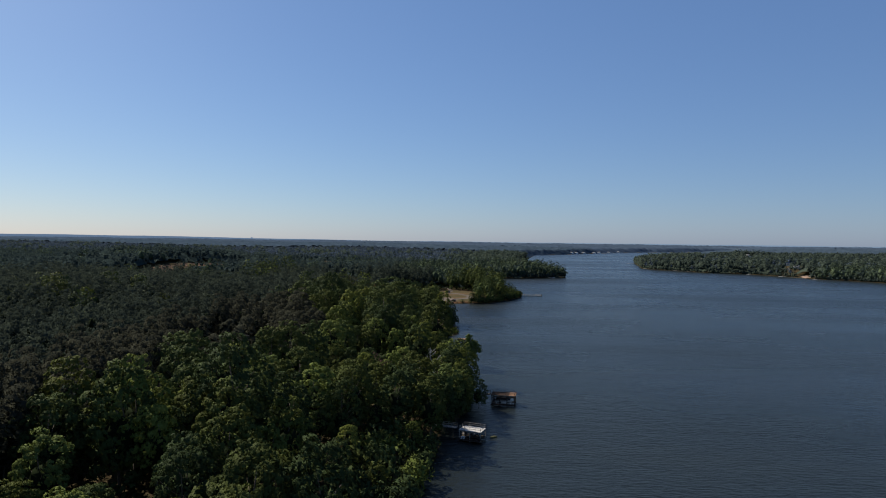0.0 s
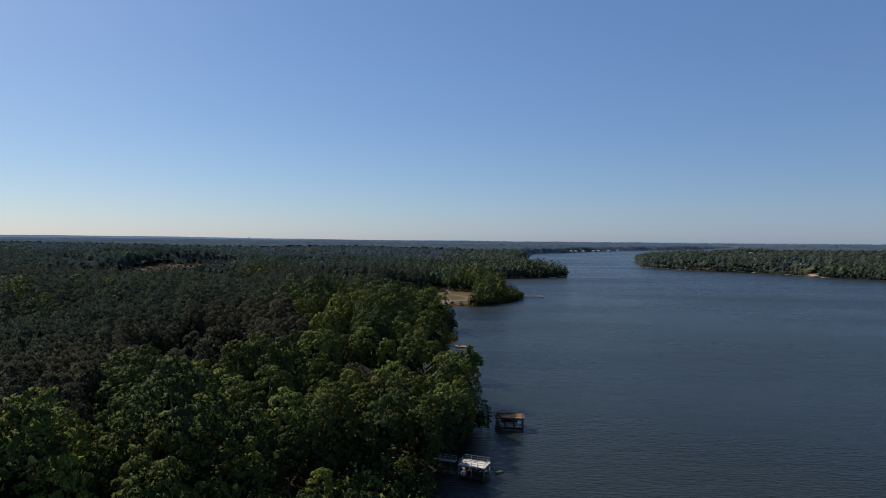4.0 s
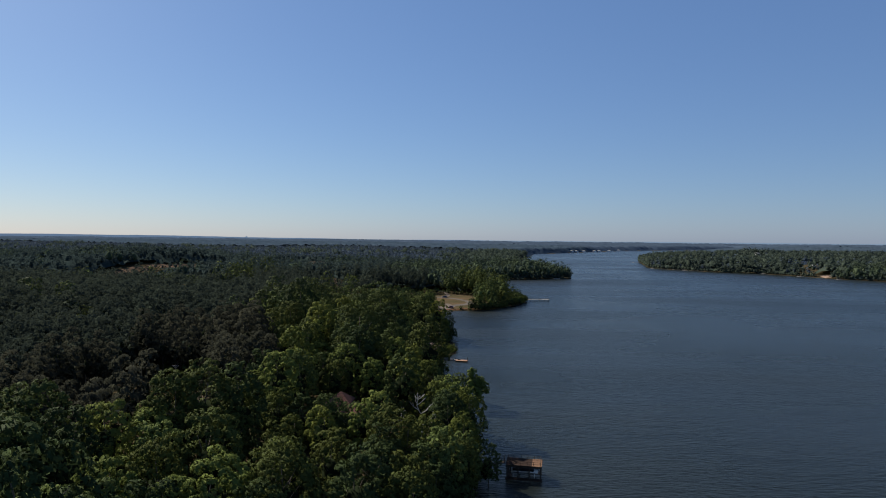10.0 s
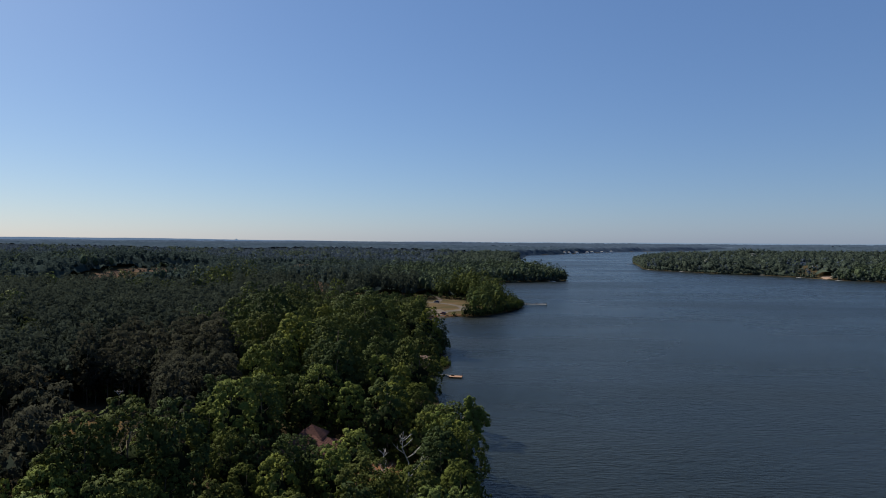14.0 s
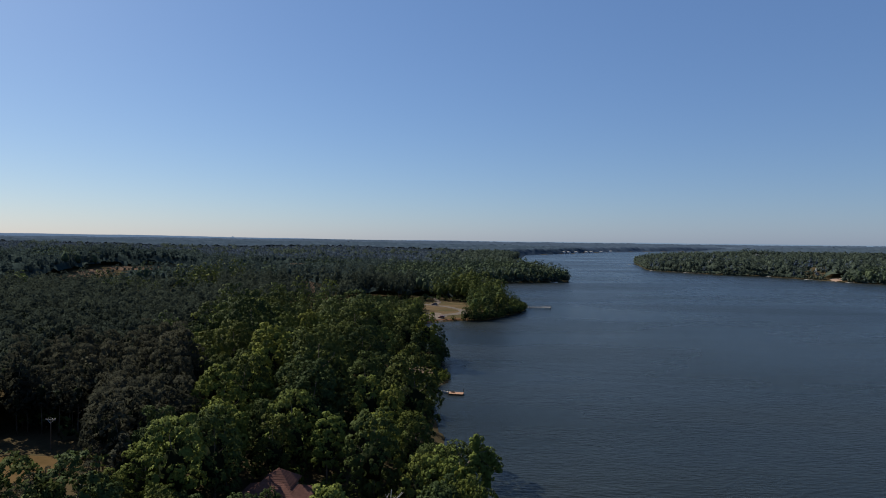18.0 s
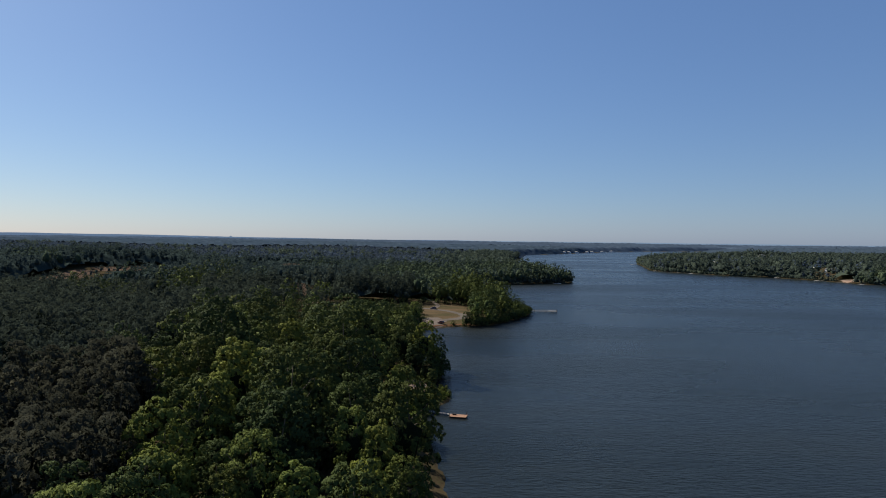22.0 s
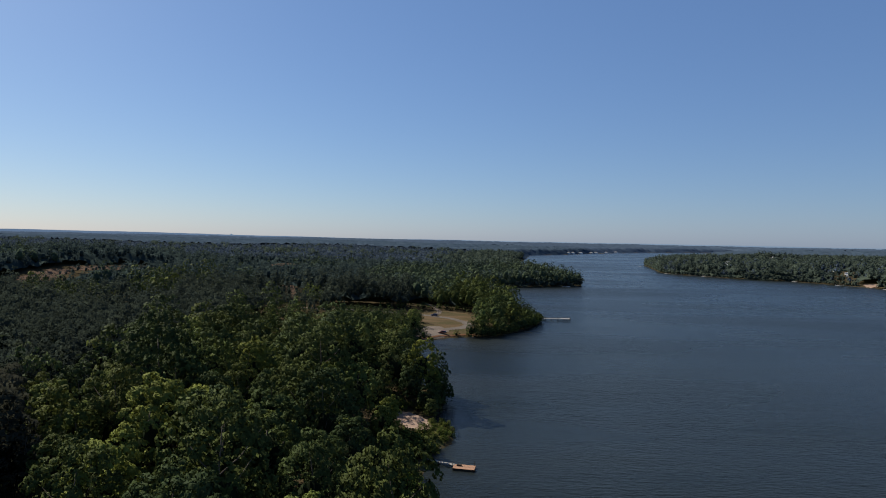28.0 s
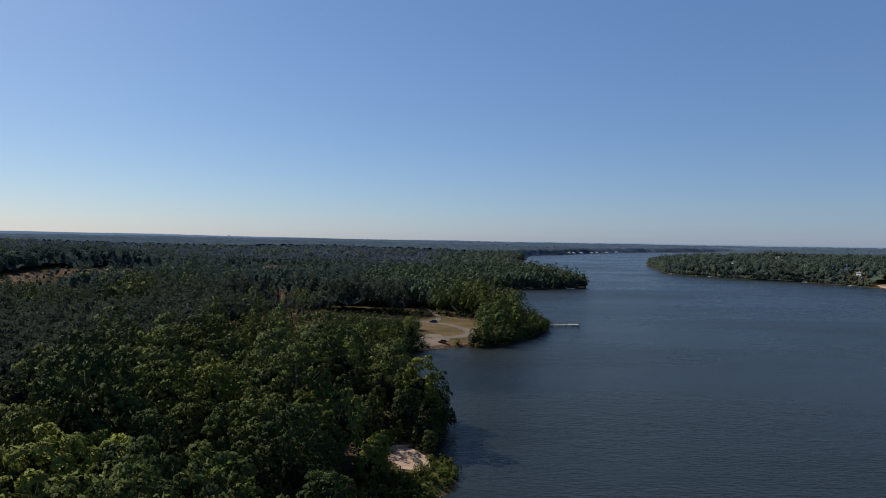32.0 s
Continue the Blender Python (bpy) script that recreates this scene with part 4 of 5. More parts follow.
bridge = thing("gangway", -6.6, 161.2, 0, -18, "weathered grey gangway with railings leading to the pale dock", "gangway")
tread = part("walkway", box(bmesh.new(), -4.3, 3.3, -0.6, 0.6, 2.52, 2.64), GREY_WOOD, bridge)
boards(tread, -4.3, 3.3, -0.6, 0.6, 2.69, 0.3, GREY_WOOD)
for y in (-0.6, 0.6):
    bm = bmesh.new()
    railing(bm, (-4.3, y), (3.3, y), 2.66, 0.95, 1.3)
    part("railing", bm, GREY_WOOD, bridge)
for x in (-3.6, -0.6, 2.2):
    for y in (-0.55, 0.55):
        part("post", beam(bmesh.new(), (x, y, -2.0), (x, y, 2.55), 0.13), DARK_WOOD, bridge)

# a boat moored under it and a yellow float beside it


def motor_boat(name, x, y, z, turn, long, wide, hull_mat, label):
    top = thing(name, x, y, z, turn, label, "boat")
    bm = bmesh.new()
    rings = []
    for k in range(8):
        u = k / 7
        half = wide / 2 * (1 - max(0, (u - 0.5) / 0.5) ** 2.2)
        keel, rim = -0.35 + 0.25 * max(0, u - 0.6) / 0.4, 0.45 + 0.18 * u
        px = -long / 2 + long * u
        rings.append([bm.verts.new(p) for p in ((px, -max(half, 0.02), rim), (px, -max(half, 0.02) * 0.8, 0.05), (px, 0, keel), (px, max(half, 0.02) * 0.8, 0.05), (px, max(half, 0.02), rim), (px, max(half - 0.12, 0.01), rim), (px, 0, rim - 0.28), (px, -max(half - 0.12, 0.01), rim))])
    for a, c in zip(rings, rings[1:]):
        for j in range(8):
            bm.faces.new((a[j], a[(j + 1) % 8], c[(j + 1) % 8], c[j]))
    bm.faces.new(rings[0])
    bm.faces.new(rings[-1][::-1])
    part("hull", bm, hull_mat, top)
    part("windscreen", box(bmesh.new(), 0.3, 0.42, -wide * 0.35, wide * 0.35, 0.5, 0.95, 0.03), GLASS_DARK, top, "tinted windscreen")
    for y0 in (-0.55, 0.15):
        part("seat", box(bmesh.new(), -0.7, -0.2, y0, y0 + 0.42, 0.25, 0.72, 0.06), GREY_ROOF, top)
    part("outboard_motor", box(bmesh.new(), -long / 2 - 0.35, -long / 2 - 0.02, -0.2, 0.2, -0.2, 0.95, 0.08), TYRE, top, "black outboard motor")
    return top


motor_boat("motor_boat", 1.3, 160.0, 0.35, -20, 4.8, 1.9, DARK_WOOD, "dark motor boat moored under the pale dock")
tub = thing("pond_float", 5.9, 161.3, 0.0, 30, "faded yellow plastic float on the water beside the dock", "float")
bm = bmesh.new()
bmesh.ops.create_uvsphere(bm, u_segments=12, v_segments=8, radius=1, matrix=Matrix.Translation((0, 0, 0.12)) @ Matrix.Diagonal((1.2, 0.45, 0.28, 1)))
part("float_body", bm, PLASTIC_YELLOW, tub)

# the brown boathouse
house = thing("boathouse", 10.1, 194.7, 0, -8, "brown timber boathouse with a railed roof deck over a boat lift", "boathouse")
W, D = 3.45, 2.0
for x in (-W, -W / 3, W / 3, W):
    for y in (-D, D):
        part("post", beam(bmesh.new(), (x, y, -2.5), (x, y, 2.95), 0.2), DARK_WOOD, house)
for y in (-D, D):
    part("beam", box(bmesh.new(), -W - 0.3, W + 0.3, y - 0.08, y + 0.08, 2.72, 2.98), DARK_WOOD, house)
for x in (-W, -W / 3, W / 3, W):
    part("joist", box(bmesh.new(), x - 0.07, x + 0.07, -D - 0.2, D + 0.2, 2.98, 3.14), DARK_WOOD, house)
deck = part("roof_deck", box(bmesh.new(), -W - 0.3, W + 0.3, -D - 0.3, D + 0.3, 3.14, 3.18), DARK_WOOD, house)
# a tree's shadow is put into the left boards; the right ones stay lit brown
boards(deck, -W - 0.3, 1.7, -D - 0.3, D + 0.3, 3.23, 0.24, DARK_OR_SHADOW_BOARDS)
boards(deck, 1.7, W + 0.3, -D - 0.3, D + 0.3, 3.235, 0.24, BROWN_WOOD)
for a, c in (((-W, -D), (W, -D)), ((W, -D), (W, D)), ((W, D), (-W, D)), ((-W, D), (-W, 0.4))):
    bm = bmesh.new()
    railing(bm, a, c, 3.2, 0.75, 1.5, 0.05)
    part("railing", bm, DARK_WOOD, house)
for x in (-W, -W / 3, W / 3, W):
    for s in (-1, 1):
        if abs(x + s) < W + 0.2:
            part("knee_brace", beam(bmesh.new(), (x, -D, 2.1), (x + s * 0.7, -D, 2.75), 0.1), DARK_WOOD, house)
low = part("lower_walk", box(bmesh.new(), -W - 0.35, W + 0.35, -D - 0.7, -D + 0.5, 0.20, 0.40), DARK_WOOD, house)
boards(low, -W - 0.35, W + 0.35, -D - 0.7, -D + 0.5, 0.445, 0.25, DARK_OR_SHADOW_BOARDS)
part("back_walk", box(bmesh.new(), -W - 0.2, W + 0.2, D - 0.6, D + 0.3, 0.30, 0.46), DARK_WOOD, house)
for y in (-D, D):
    part("tie_beam", box(bmesh.new(), -W, W, y - 0.06, y + 0.06, 1.55, 1.70), DARK_WOOD, house)
part("side_walk", box(bmesh.new(), -W - 0.2, -W + 0.9, -D + 0.55, D - 0.65, 0.30, 0.46), DARK_WOOD, house)
for x in (-2.2, 2.2):
    part("lift_bunk", box(bmesh.new(), x - 0.08, x + 0.08, -1.2, 1.3, 0.35, 0.62), GALVANISED, house)
boat = motor_boat("motor_boat", 10.2, 194.9, 0.95, -8, 5.6, 2.1, WHITE_PAINT, "white motor boat with a black filler above it on the boathouse lift")
# black block added to stand in for the dark space under the deck
part("dark_filler", box(bmesh.new(), -2.5, 2.0, -0.85, 0.85, 0.50, 0.98, 0.14), TYRE, boat, "black filler for the dark space under the deck")

stair = thing("stair_ramp", 5.0, 195.4, 0, -8, "dark timber stair ramp with handrails beside the boathouse", "stairs")
flight = bmesh.new()
steps = 12
for k in range(steps):
    box(flight, 1.2 - 0.42 * (k + 1), 1.2 - 0.42 * k + 0.02, -0.55, 0.55, 3.1 - 0.13 * k, 3.16 - 0.13 * k)
part("treads", flight, DARK_WOOD, stair)
for y in (-0.55, 0.55):
    part("stringer", beam(bmesh.new(), (1.2, y, 3.05), (-3.9, y, 1.48), 0.16), DARK_WOOD, stair)
    part("handrail", beam(bmesh.new(), (1.2, y, 4.05), (-3.9, y, 2.48), 0.07), DARK_WOOD, stair)
    for u in (0.05, 0.35, 0.65, 0.95):
        part("baluster", beam(bmesh.new(), (1.2 - 5.1 * u, y, 3.1 - 1.57 * u), (1.2 - 5.1 * u, y, 4.05 - 1.57 * u), 0.08), DARK_WOOD, stair)
    for x in (-0.6, -3.2):
        part("post", beam(bmesh.new(), (x, y, -2.0), (x, y, 3.1 + (x - 1.2) * 0.308), 0.16), DARK_WOOD, stair)
part("landing", box(bmesh.new(), -7.5, -3.8, -0.6, 0.6, 1.42, 1.54), DARK_WOOD, stair)

# the small floating dock
raft = thing("floating_dock", -4.8, 320.4, 0, -10, "small orange-brown wooden floating dock on dark water", "dock")
part("pontoon", box(bmesh.new(), -2.3, 2.3, -1.25, 1.25, -0.22, 0.22, 0.05), DARK_WOOD, raft)
frame_part = part("deck_frame", box(bmesh.new(), -2.42, 2.42, -1.35, 1.35, 0.22, 0.40), DARK_WOOD, raft)
boards(frame_part, -2.42, 2.42, -1.35, 1.35, 0.46, 0.30, ORANGE_WOOD)
for x, y in ((-2.3, -1.2), (2.2, 1.1)):
    part("mooring_post", beam(bmesh.new(), (x, y, -2.5), (x, y, 1.55), 0.14, 8), DARK_WOOD, raft)
part("bench", box(bmesh.new(), -1.7, -0.6, 0.2, 0.6, 0.48, 0.80, 0.03), DARK_WOOD, raft)
plank = thing("gangplank", -9.6, 322.9, 0, -27, "narrow pale gangplank from the bank to the floating dock", "gangway")
walk_part = part("walkway", box(bmesh.new(), -4.2, 3.0, -0.5, 0.5, 0.34, 0.44), GREY_WOOD, plank)
boards(walk_part, -4.2, 3.0, -0.5, 0.5, 0.49, 0.3, GREY_WOOD)
for x in (-3.4, -0.8, 2.0):
    for y in (-0.45, 0.45):
        part("post", beam(bmesh.new(), (x, y, -2.0), (x, y, 0.62), 0.12, 8), DARK_WOOD, plank)

# the fishing pier off the point
pier = thing("fishing_pier", 43.0, 587.0, 0, 1, "long pale fishing pier on piles off the wooded point", "pier")
part("deck", box(bmesh.new(), 0, 21, -1.1, 1.1, 0.75, 0.92), DARK_WOOD, pier)
boards(pier, 0, 21, -1.1, 1.1, 0.98, 0.35, GREY_WOOD)
part("pier_head", box(bmesh.new(), 15.0, 21.1, 1.1, 3.2, 0.75, 0.97), GREY_WOOD, pier)
for x in (1, 5, 9, 13, 17, 20.6):
    for y in (-1.0, 1.0):
        part("pile", beam(bmesh.new(), (x, y, -3.4), (x, y, 1.05 if x not in (5, 13, 20.6) else 1.9), 0.24, 8), DARK_WOOD, pier)
for a, c in (((0, 1.0), (14, 1.0)), ((15, 3.1), (21, 3.1))):
    bm = bmesh.new()
    railing(bm, a, c, 0.97, 0.7, 3.0, 0.05)
    part("railing", bm, GREY_WOOD, pier)

# ---- the house in the trees ----
def hip_roof(x0, x1, y0, y1, z0, z1, over=0.5, thick=0.18):
    """A hipped roof with a short ridge along the longer side, as four slopes of real thickness."""
    slopes = []
    x0, x1, y0, y1 = x0 - over, x1 + over, y0 - over, y1 + over
    half = min(x1 - x0, y1 - y0) / 2
    cx, cy = (x0 + x1) / 2, (y0 + y1) / 2
    if x1 - x0 >= y1 - y0:
        a, b = (x0 + half, cy), (x1 - half, cy)
        rings = [((x0, y0), (x1, y0), b, a), ((x1, y1), (x0, y1), a, b), ((x0, y1), (x0, y0), a), ((x1, y0), (x1, y1), b)]
    else:
        a, b = (cx, y0 + half), (cx, y1 - half)
        rings = [((x1, y0), (x1, y1), b, a), ((x0, y1), (x0, y0), a, b), ((x0, y0), (x1, y0), a), ((x1, y1), (x0, y1), b)]
    for ring in rings:
        bm = bmesh.new()
        up = [bm.verts.new((x, y, z0 if k < 2 else z1)) for k, (x, y) in enumerate(ring)]
        dn = [bm.verts.new((v.co.x, v.co.y, v.co.z - thick)) for v in up]
        bm.faces.new(up)
        bm.faces.new(dn[::-1])
        for k in range(len(up)):
            j = (k + 1) % len(up)
            bm.faces.new((up[k], dn[k], dn[j], up[j]))
        slopes.append(bm)
    return slopes


def shingle_rows(parent, x0, x1, y0, y1, z0, z1, mat, over=0.5):
    """Courses of shingles on the two broad slopes and the hips: low proud strips."""
    x0, x1, y0, y1 = x0 - over, x1 + over, y0 - over, y1 + over
    half = min(x1 - x0, y1 - y0) / 2
    rows = max(3, int(math.hypot(half, z1 - z0) / 0.45))
    for k in range(rows):
        u = (k + 0.5) / rows
        z, s = z0 + (z1 - z0) * u + 0.012, half * u
        bm = bmesh.new()
        for a, c in (((x0 + s, y0 + s), (x1 - s, y0 + s)), ((x1 - s, y0 + s), (x1 - s, y1 - s)), ((x1 - s, y1 - s), (x0 + s, y1 - s)), ((x0 + s, y1 - s), (x0 + s, y0 + s))):
            if math.hypot(c[0] - a[0], c[1] - a[1]) > 0.15:
                beam(bm, (*a, z - 0.012), (*c, z - 0.012), 0.04)
        part("shingle_course", bm, mat, parent)


def dwelling(x, y, turn, wide, deep, storeys, walls, roof_mat, label, base=None):
    """A small hipped house: walls, roof, windows, door."""
    z = at_ground(x, y) if base is None else base
    top = thing("house", x, y, z, turn, label, "house")
    high = 2.7 * storeys + 0.3
    t = 0.2
    for name, (a, b, c, d) in {"front": (-wide / 2, wide / 2, -deep / 2, -deep / 2 + t), "back": (-wide / 2, wide / 2, deep / 2 - t, deep / 2), "side_a": (-wide / 2, -wide / 2 + t, -deep / 2 + t, deep / 2 - t), "side_b": (wide / 2 - t, wide / 2, -deep / 2 + t, deep / 2 - t)}.items():
        part("wall", box(bmesh.new(), a, b, c, d, -1.0, high), walls, top)
    for bm in hip_roof(-wide / 2, wide / 2, -deep / 2, deep / 2, high, high + min(wide, deep) * 0.30):
        part("roof", bm, roof_mat, top)
    count = max(2, int(wide / 3))
    for s in range(storeys):
        for k in range(count):
            cx, cz = -wide / 2 + wide * (k + 0.5) / count, 1.0 + 2.7 * s
            if s == 0 and k == count // 2:
                door = part("door", box(bmesh.new(), cx - 0.45, cx + 0.45, -deep / 2 - 0.05, -deep / 2 + 0.02, 0.05, 2.1), DARK_WOOD, top, "dark front door")
                part("knob", box(bmesh.new(), cx + 0.3, cx + 0.38, -deep / 2 - 0.12, -deep / 2 - 0.05, 1.0, 1.08), GALVANISED, door)
                continue
            win = part("window", box(bmesh.new(), cx - 0.65, cx + 0.65, -deep / 2 - 0.06, -deep / 2 + 0.02, cz - 0.1, cz + 1.3), WHITE_PAINT, top, "white-framed window")
            part("pane", box(bmesh.new(), cx - 0.55, cx + 0.55, -deep / 2 - 0.075, -deep / 2 - 0.061, cz, cz + 1.2), GLASS_DARK, win)
    return top


HZ = at_ground(-35, 222)
cabin = thing("cabin", -35.0, 221.6, HZ, -3, "tan cabin with two tiers of red-brown hipped shingle roof", "house")
for a, b, c, d in ((-5.5, 5.5, -4.2, -4.0), (-5.5, 5.5, 4.0, 4.2), (-5.5, -5.3, -4.0, 4.0), (5.3, 5.5, -4.0, 4.0)):
    part("wall", box(bmesh.new(), a, b, c, d, -1.0, 2.9), SIDING, cabin)
for bm in hip_roof(-5.5, 5.5, -4.2, 4.2, 2.9, 5.2, 0.7):
    part("roof", bm, SHINGLE, cabin, "lower red-brown shingle roof")
shingle_rows(cabin, -5.5, 5.5, -4.2, 4.2, 2.9, 5.2, SHINGLE, 0.7)
for a, b, c, d in ((-2.6, 2.6, -0.4, -0.2), (-2.6, 2.6, 4.6, 4.8), (-2.6, -2.4, -0.2, 4.6), (2.4, 2.6, -0.2, 4.6)):
    part("upper_wall", box(bmesh.new(), a, b, c, d, 2.0, 4.5), SIDING, cabin)
for bm in hip_roof(-2.6, 2.6, -0.4, 4.8, 4.5, 10.3 - HZ, 0.5):
    part("upper_roof", bm, SHINGLE, cabin, "steep pointed upper roof")
shingle_rows(cabin, -2.6, 2.6, -0.4, 4.8, 4.5, 10.3 - HZ, SHINGLE)
for x in (-3.6, -1.2, 3.6):
    win = part("window", box(bmesh.new(), x - 0.6, x + 0.6, -4.27, -4.18, 0.9, 2.2), WHITE_PAINT, cabin)
    part("pane", box(bmesh.new(), x - 0.5, x + 0.5, -4.29, -4.275, 1.0, 2.1), GLASS_DARK, win)
part("door", box(bmesh.new(), 0.8, 1.75, -4.26, -4.18, 0.0, 2.1), DARK_WOOD, cabin, "dark wooden door")


# ---- poles ----
def utility_pole(x, y, high, arm, turn, label):
    top = thing("utility_pole", x, y, at_ground(x, y), turn, label, "utility pole", "poles of the power line")
    bm = bmesh.new()
    limb(bm, [(0, 0, -1), (0.02, 0, high / 2), (0, 0, high)], 0.13, 0.08, 8)
    part("pole", bm, BARK, top)
    if arm:
        part("crossarm", box(bmesh.new(), -arm / 2, arm / 2, -0.16, -0.06, high - 0.55, high - 0.40), GREY_WOOD, top, "pale crossarm")
        for k in (-0.46, -0.2, 0.2, 0.46):
            bm = bmesh.new()
            bmesh.ops.create_cone(bm, cap_ends=True, segments=8, radius1=0.07, radius2=0.05, depth=0.22, matrix=Matrix.Translation((k * arm, -0.11, high - 0.29)))
            part("insulator", bm, GALVANISED, top)
        for s in (-1, 1):
            part("arm_brace", beam(bmesh.new(), (0, -0.12, high - 1.2), (s * arm * 0.3, -0.12, high - 0.52), 0.05), GALVANISED, top)
    return top


utility_pole(-88.2, 243.8, 6.8, 2.4, -8, "weathered utility pole with a pale crossarm over dry grass")
utility_pole(-93.0, 263.0, 7.6, 2.4, -8, "weathered utility pole with a crossarm among pines")
utility_pole(-48.5, 571.5, 6.5, 0, 0, "bare weathered pole beside the road")
utility_pole(-19.5, 565.8, 6.0, 0, 0, "bare weathered pole by the grass field")


# ---- vehicles on the point ----
def car(x, y, turn, paint, label):
    z = at_ground(x, y) + 0.16
    top = thing("car", x, y, z, turn, label, "car")
    bm = bmesh.new()
    rings = []
    for px, w, lo, hi in ((-2.15, 0.74, 0.42, 0.86), (-1.9, 0.86, 0.30, 0.98), (-0.6, 0.90, 0.28, 1.02), (0.9, 0.90, 0.28, 0.98), (1.75, 0.86, 0.30, 0.90), (2.15, 0.70, 0.40, 0.74)):
        rings.append([bm.verts.new(p) for p in ((px, -w, lo), (px, -w, hi - 0.12), (px, -w + 0.10, hi), (px, w - 0.10, hi), (px, w, hi - 0.12), (px, w, lo))])
    for a, c in zip(rings, rings[1:]):
        for j in range(6):
            bm.faces.new((a[j], a[(j + 1) % 6], c[(j + 1) % 6], c[j]))
    bm.faces.new(rings[0])
    bm.faces.new(rings[-1][::-1])
    body = part("body", bm, paint, top)
    bm = bmesh.new()
    lo = [bm.verts.new(p) for p in ((-1.85, -0.78, 0.98), (0.95, -0.78, 0.96), (0.95, 0.78, 0.96), (-1.85, 0.78, 0.98))]
    hi = [bm.verts.new(p) for p in ((-1.35, -0.62, 1.50), (0.25, -0.62, 1.50), (0.25, 0.62, 1.50), (-1.35, 0.62, 1.50))]
    bm.faces.new(hi)
    for k in range(4):
        j = (k + 1) % 4
        bm.faces.new((lo[k], lo[j], hi[j], hi[k]))
    bm.faces.new(lo[::-1])
    part("windows", bm, GLASS_DARK, top, "dark glazed cabin")
    part("roof", box(bmesh.new(), -1.42, 0.32, -0.66, 0.66, 1.49, 1.55, 0.02), paint, top)
    for wx in (-1.32, 1.36):
        for wy in (-0.84, 0.84):
            turn_m = Matrix.Translation((wx, wy, 0.33)) @ Matrix.Rotation(radians(90), 4, "X")
            bm = bmesh.new()
            bmesh.ops.create_cone(bm, cap_ends=True, segments=16, radius1=0.33, radius2=0.33, depth=0.22, matrix=turn_m)
            wheel = part("wheel", bm, TYRE, top)
            bm = bmesh.new()
            bmesh.ops.create_cone(bm, cap_ends=True, segments=12, radius1=0.19, radius2=0.19, depth=0.24, matrix=turn_m)
            part("rim", bm, GALVANISED, wheel)
    for wy in (-0.5, 0.5):
        part("headlight", box(bmesh.new(), 2.06, 2.17, wy - 0.14, wy + 0.14, 0.58, 0.70), WHITE_PAINT, top)
        part("tail_light", box(bmesh.new(), -2.18, -2.08, wy - 0.14, wy + 0.14, 0.62, 0.76), RED_PAINT, top)
    return top


RED_PAINT = plain("dull_red_paint", (0.10, 0.022, 0.016), (0.16, 0.040, 0.028), 1.0, 0.4, spec=0.5)
BLUE_PAINT = plain("dark_blue_paint", (0.018, 0.026, 0.055), (0.03, 0.042, 0.085), 1.0, 0.3, spec=0.5)
car(-15.2, 507.5, 160, RED_PAINT, "small dull red car parked on the gravel lot")
car(-21.8, 561.6, 166, BLUE_PAINT, "dark blue car on the asphalt road")


# ---- single trees of note ----
def snag(x, y, high, seed, label):
    r = random.Random(seed)
    top = thing("dead_tree", x, y, at_ground(x, y), r.uniform(0, 360), label, "tree")
    bm = bmesh.new()
    spine = [(r.uniform(-0.2, 0.2) * k, r.uniform(-0.2, 0.2) * k, -0.6 + (high + 0.6) * k / 5) for k in range(6)]
    limb(bm, spine, 0.19, 0.04, 8)
    part("trunk", bm, PALE_BARK, top)
    for k in range(11):
        u = r.uniform(0.4, 0.95)
        a, reach = r.uniform(0, 6.28), (1.15 - u) * high * 0.42
        i = min(4, int(u * 5))
        p = Vector(spine[i]).lerp(Vector(spine[i + 1]), u * 5 - i)
        mid = p + Vector((math.cos(a) * reach * 0.5, math.sin(a) * reach * 0.5, reach * 0.35))
        end = p + Vector((math.cos(a + 0.3) * reach, math.sin(a + 0.3) * reach, reach * 0.95))
        bm = bmesh.new()
        limb(bm, [p, mid, end], 0.075, 0.02, 6)
        limb(bm, [mid, mid + (end - mid) * 0.6 + Vector((0.3, -0.4, 0.2))], 0.05, 0.02, 5)
        part("branch", bm, PALE_BARK, top)
    return top


snag(-12.4, 201.5, 13.8, 3, "bleached bare dead tree by the lake")
snag(-17.5, 206.0, 8.5, 5, "short bleached dead tree with broken limbs")
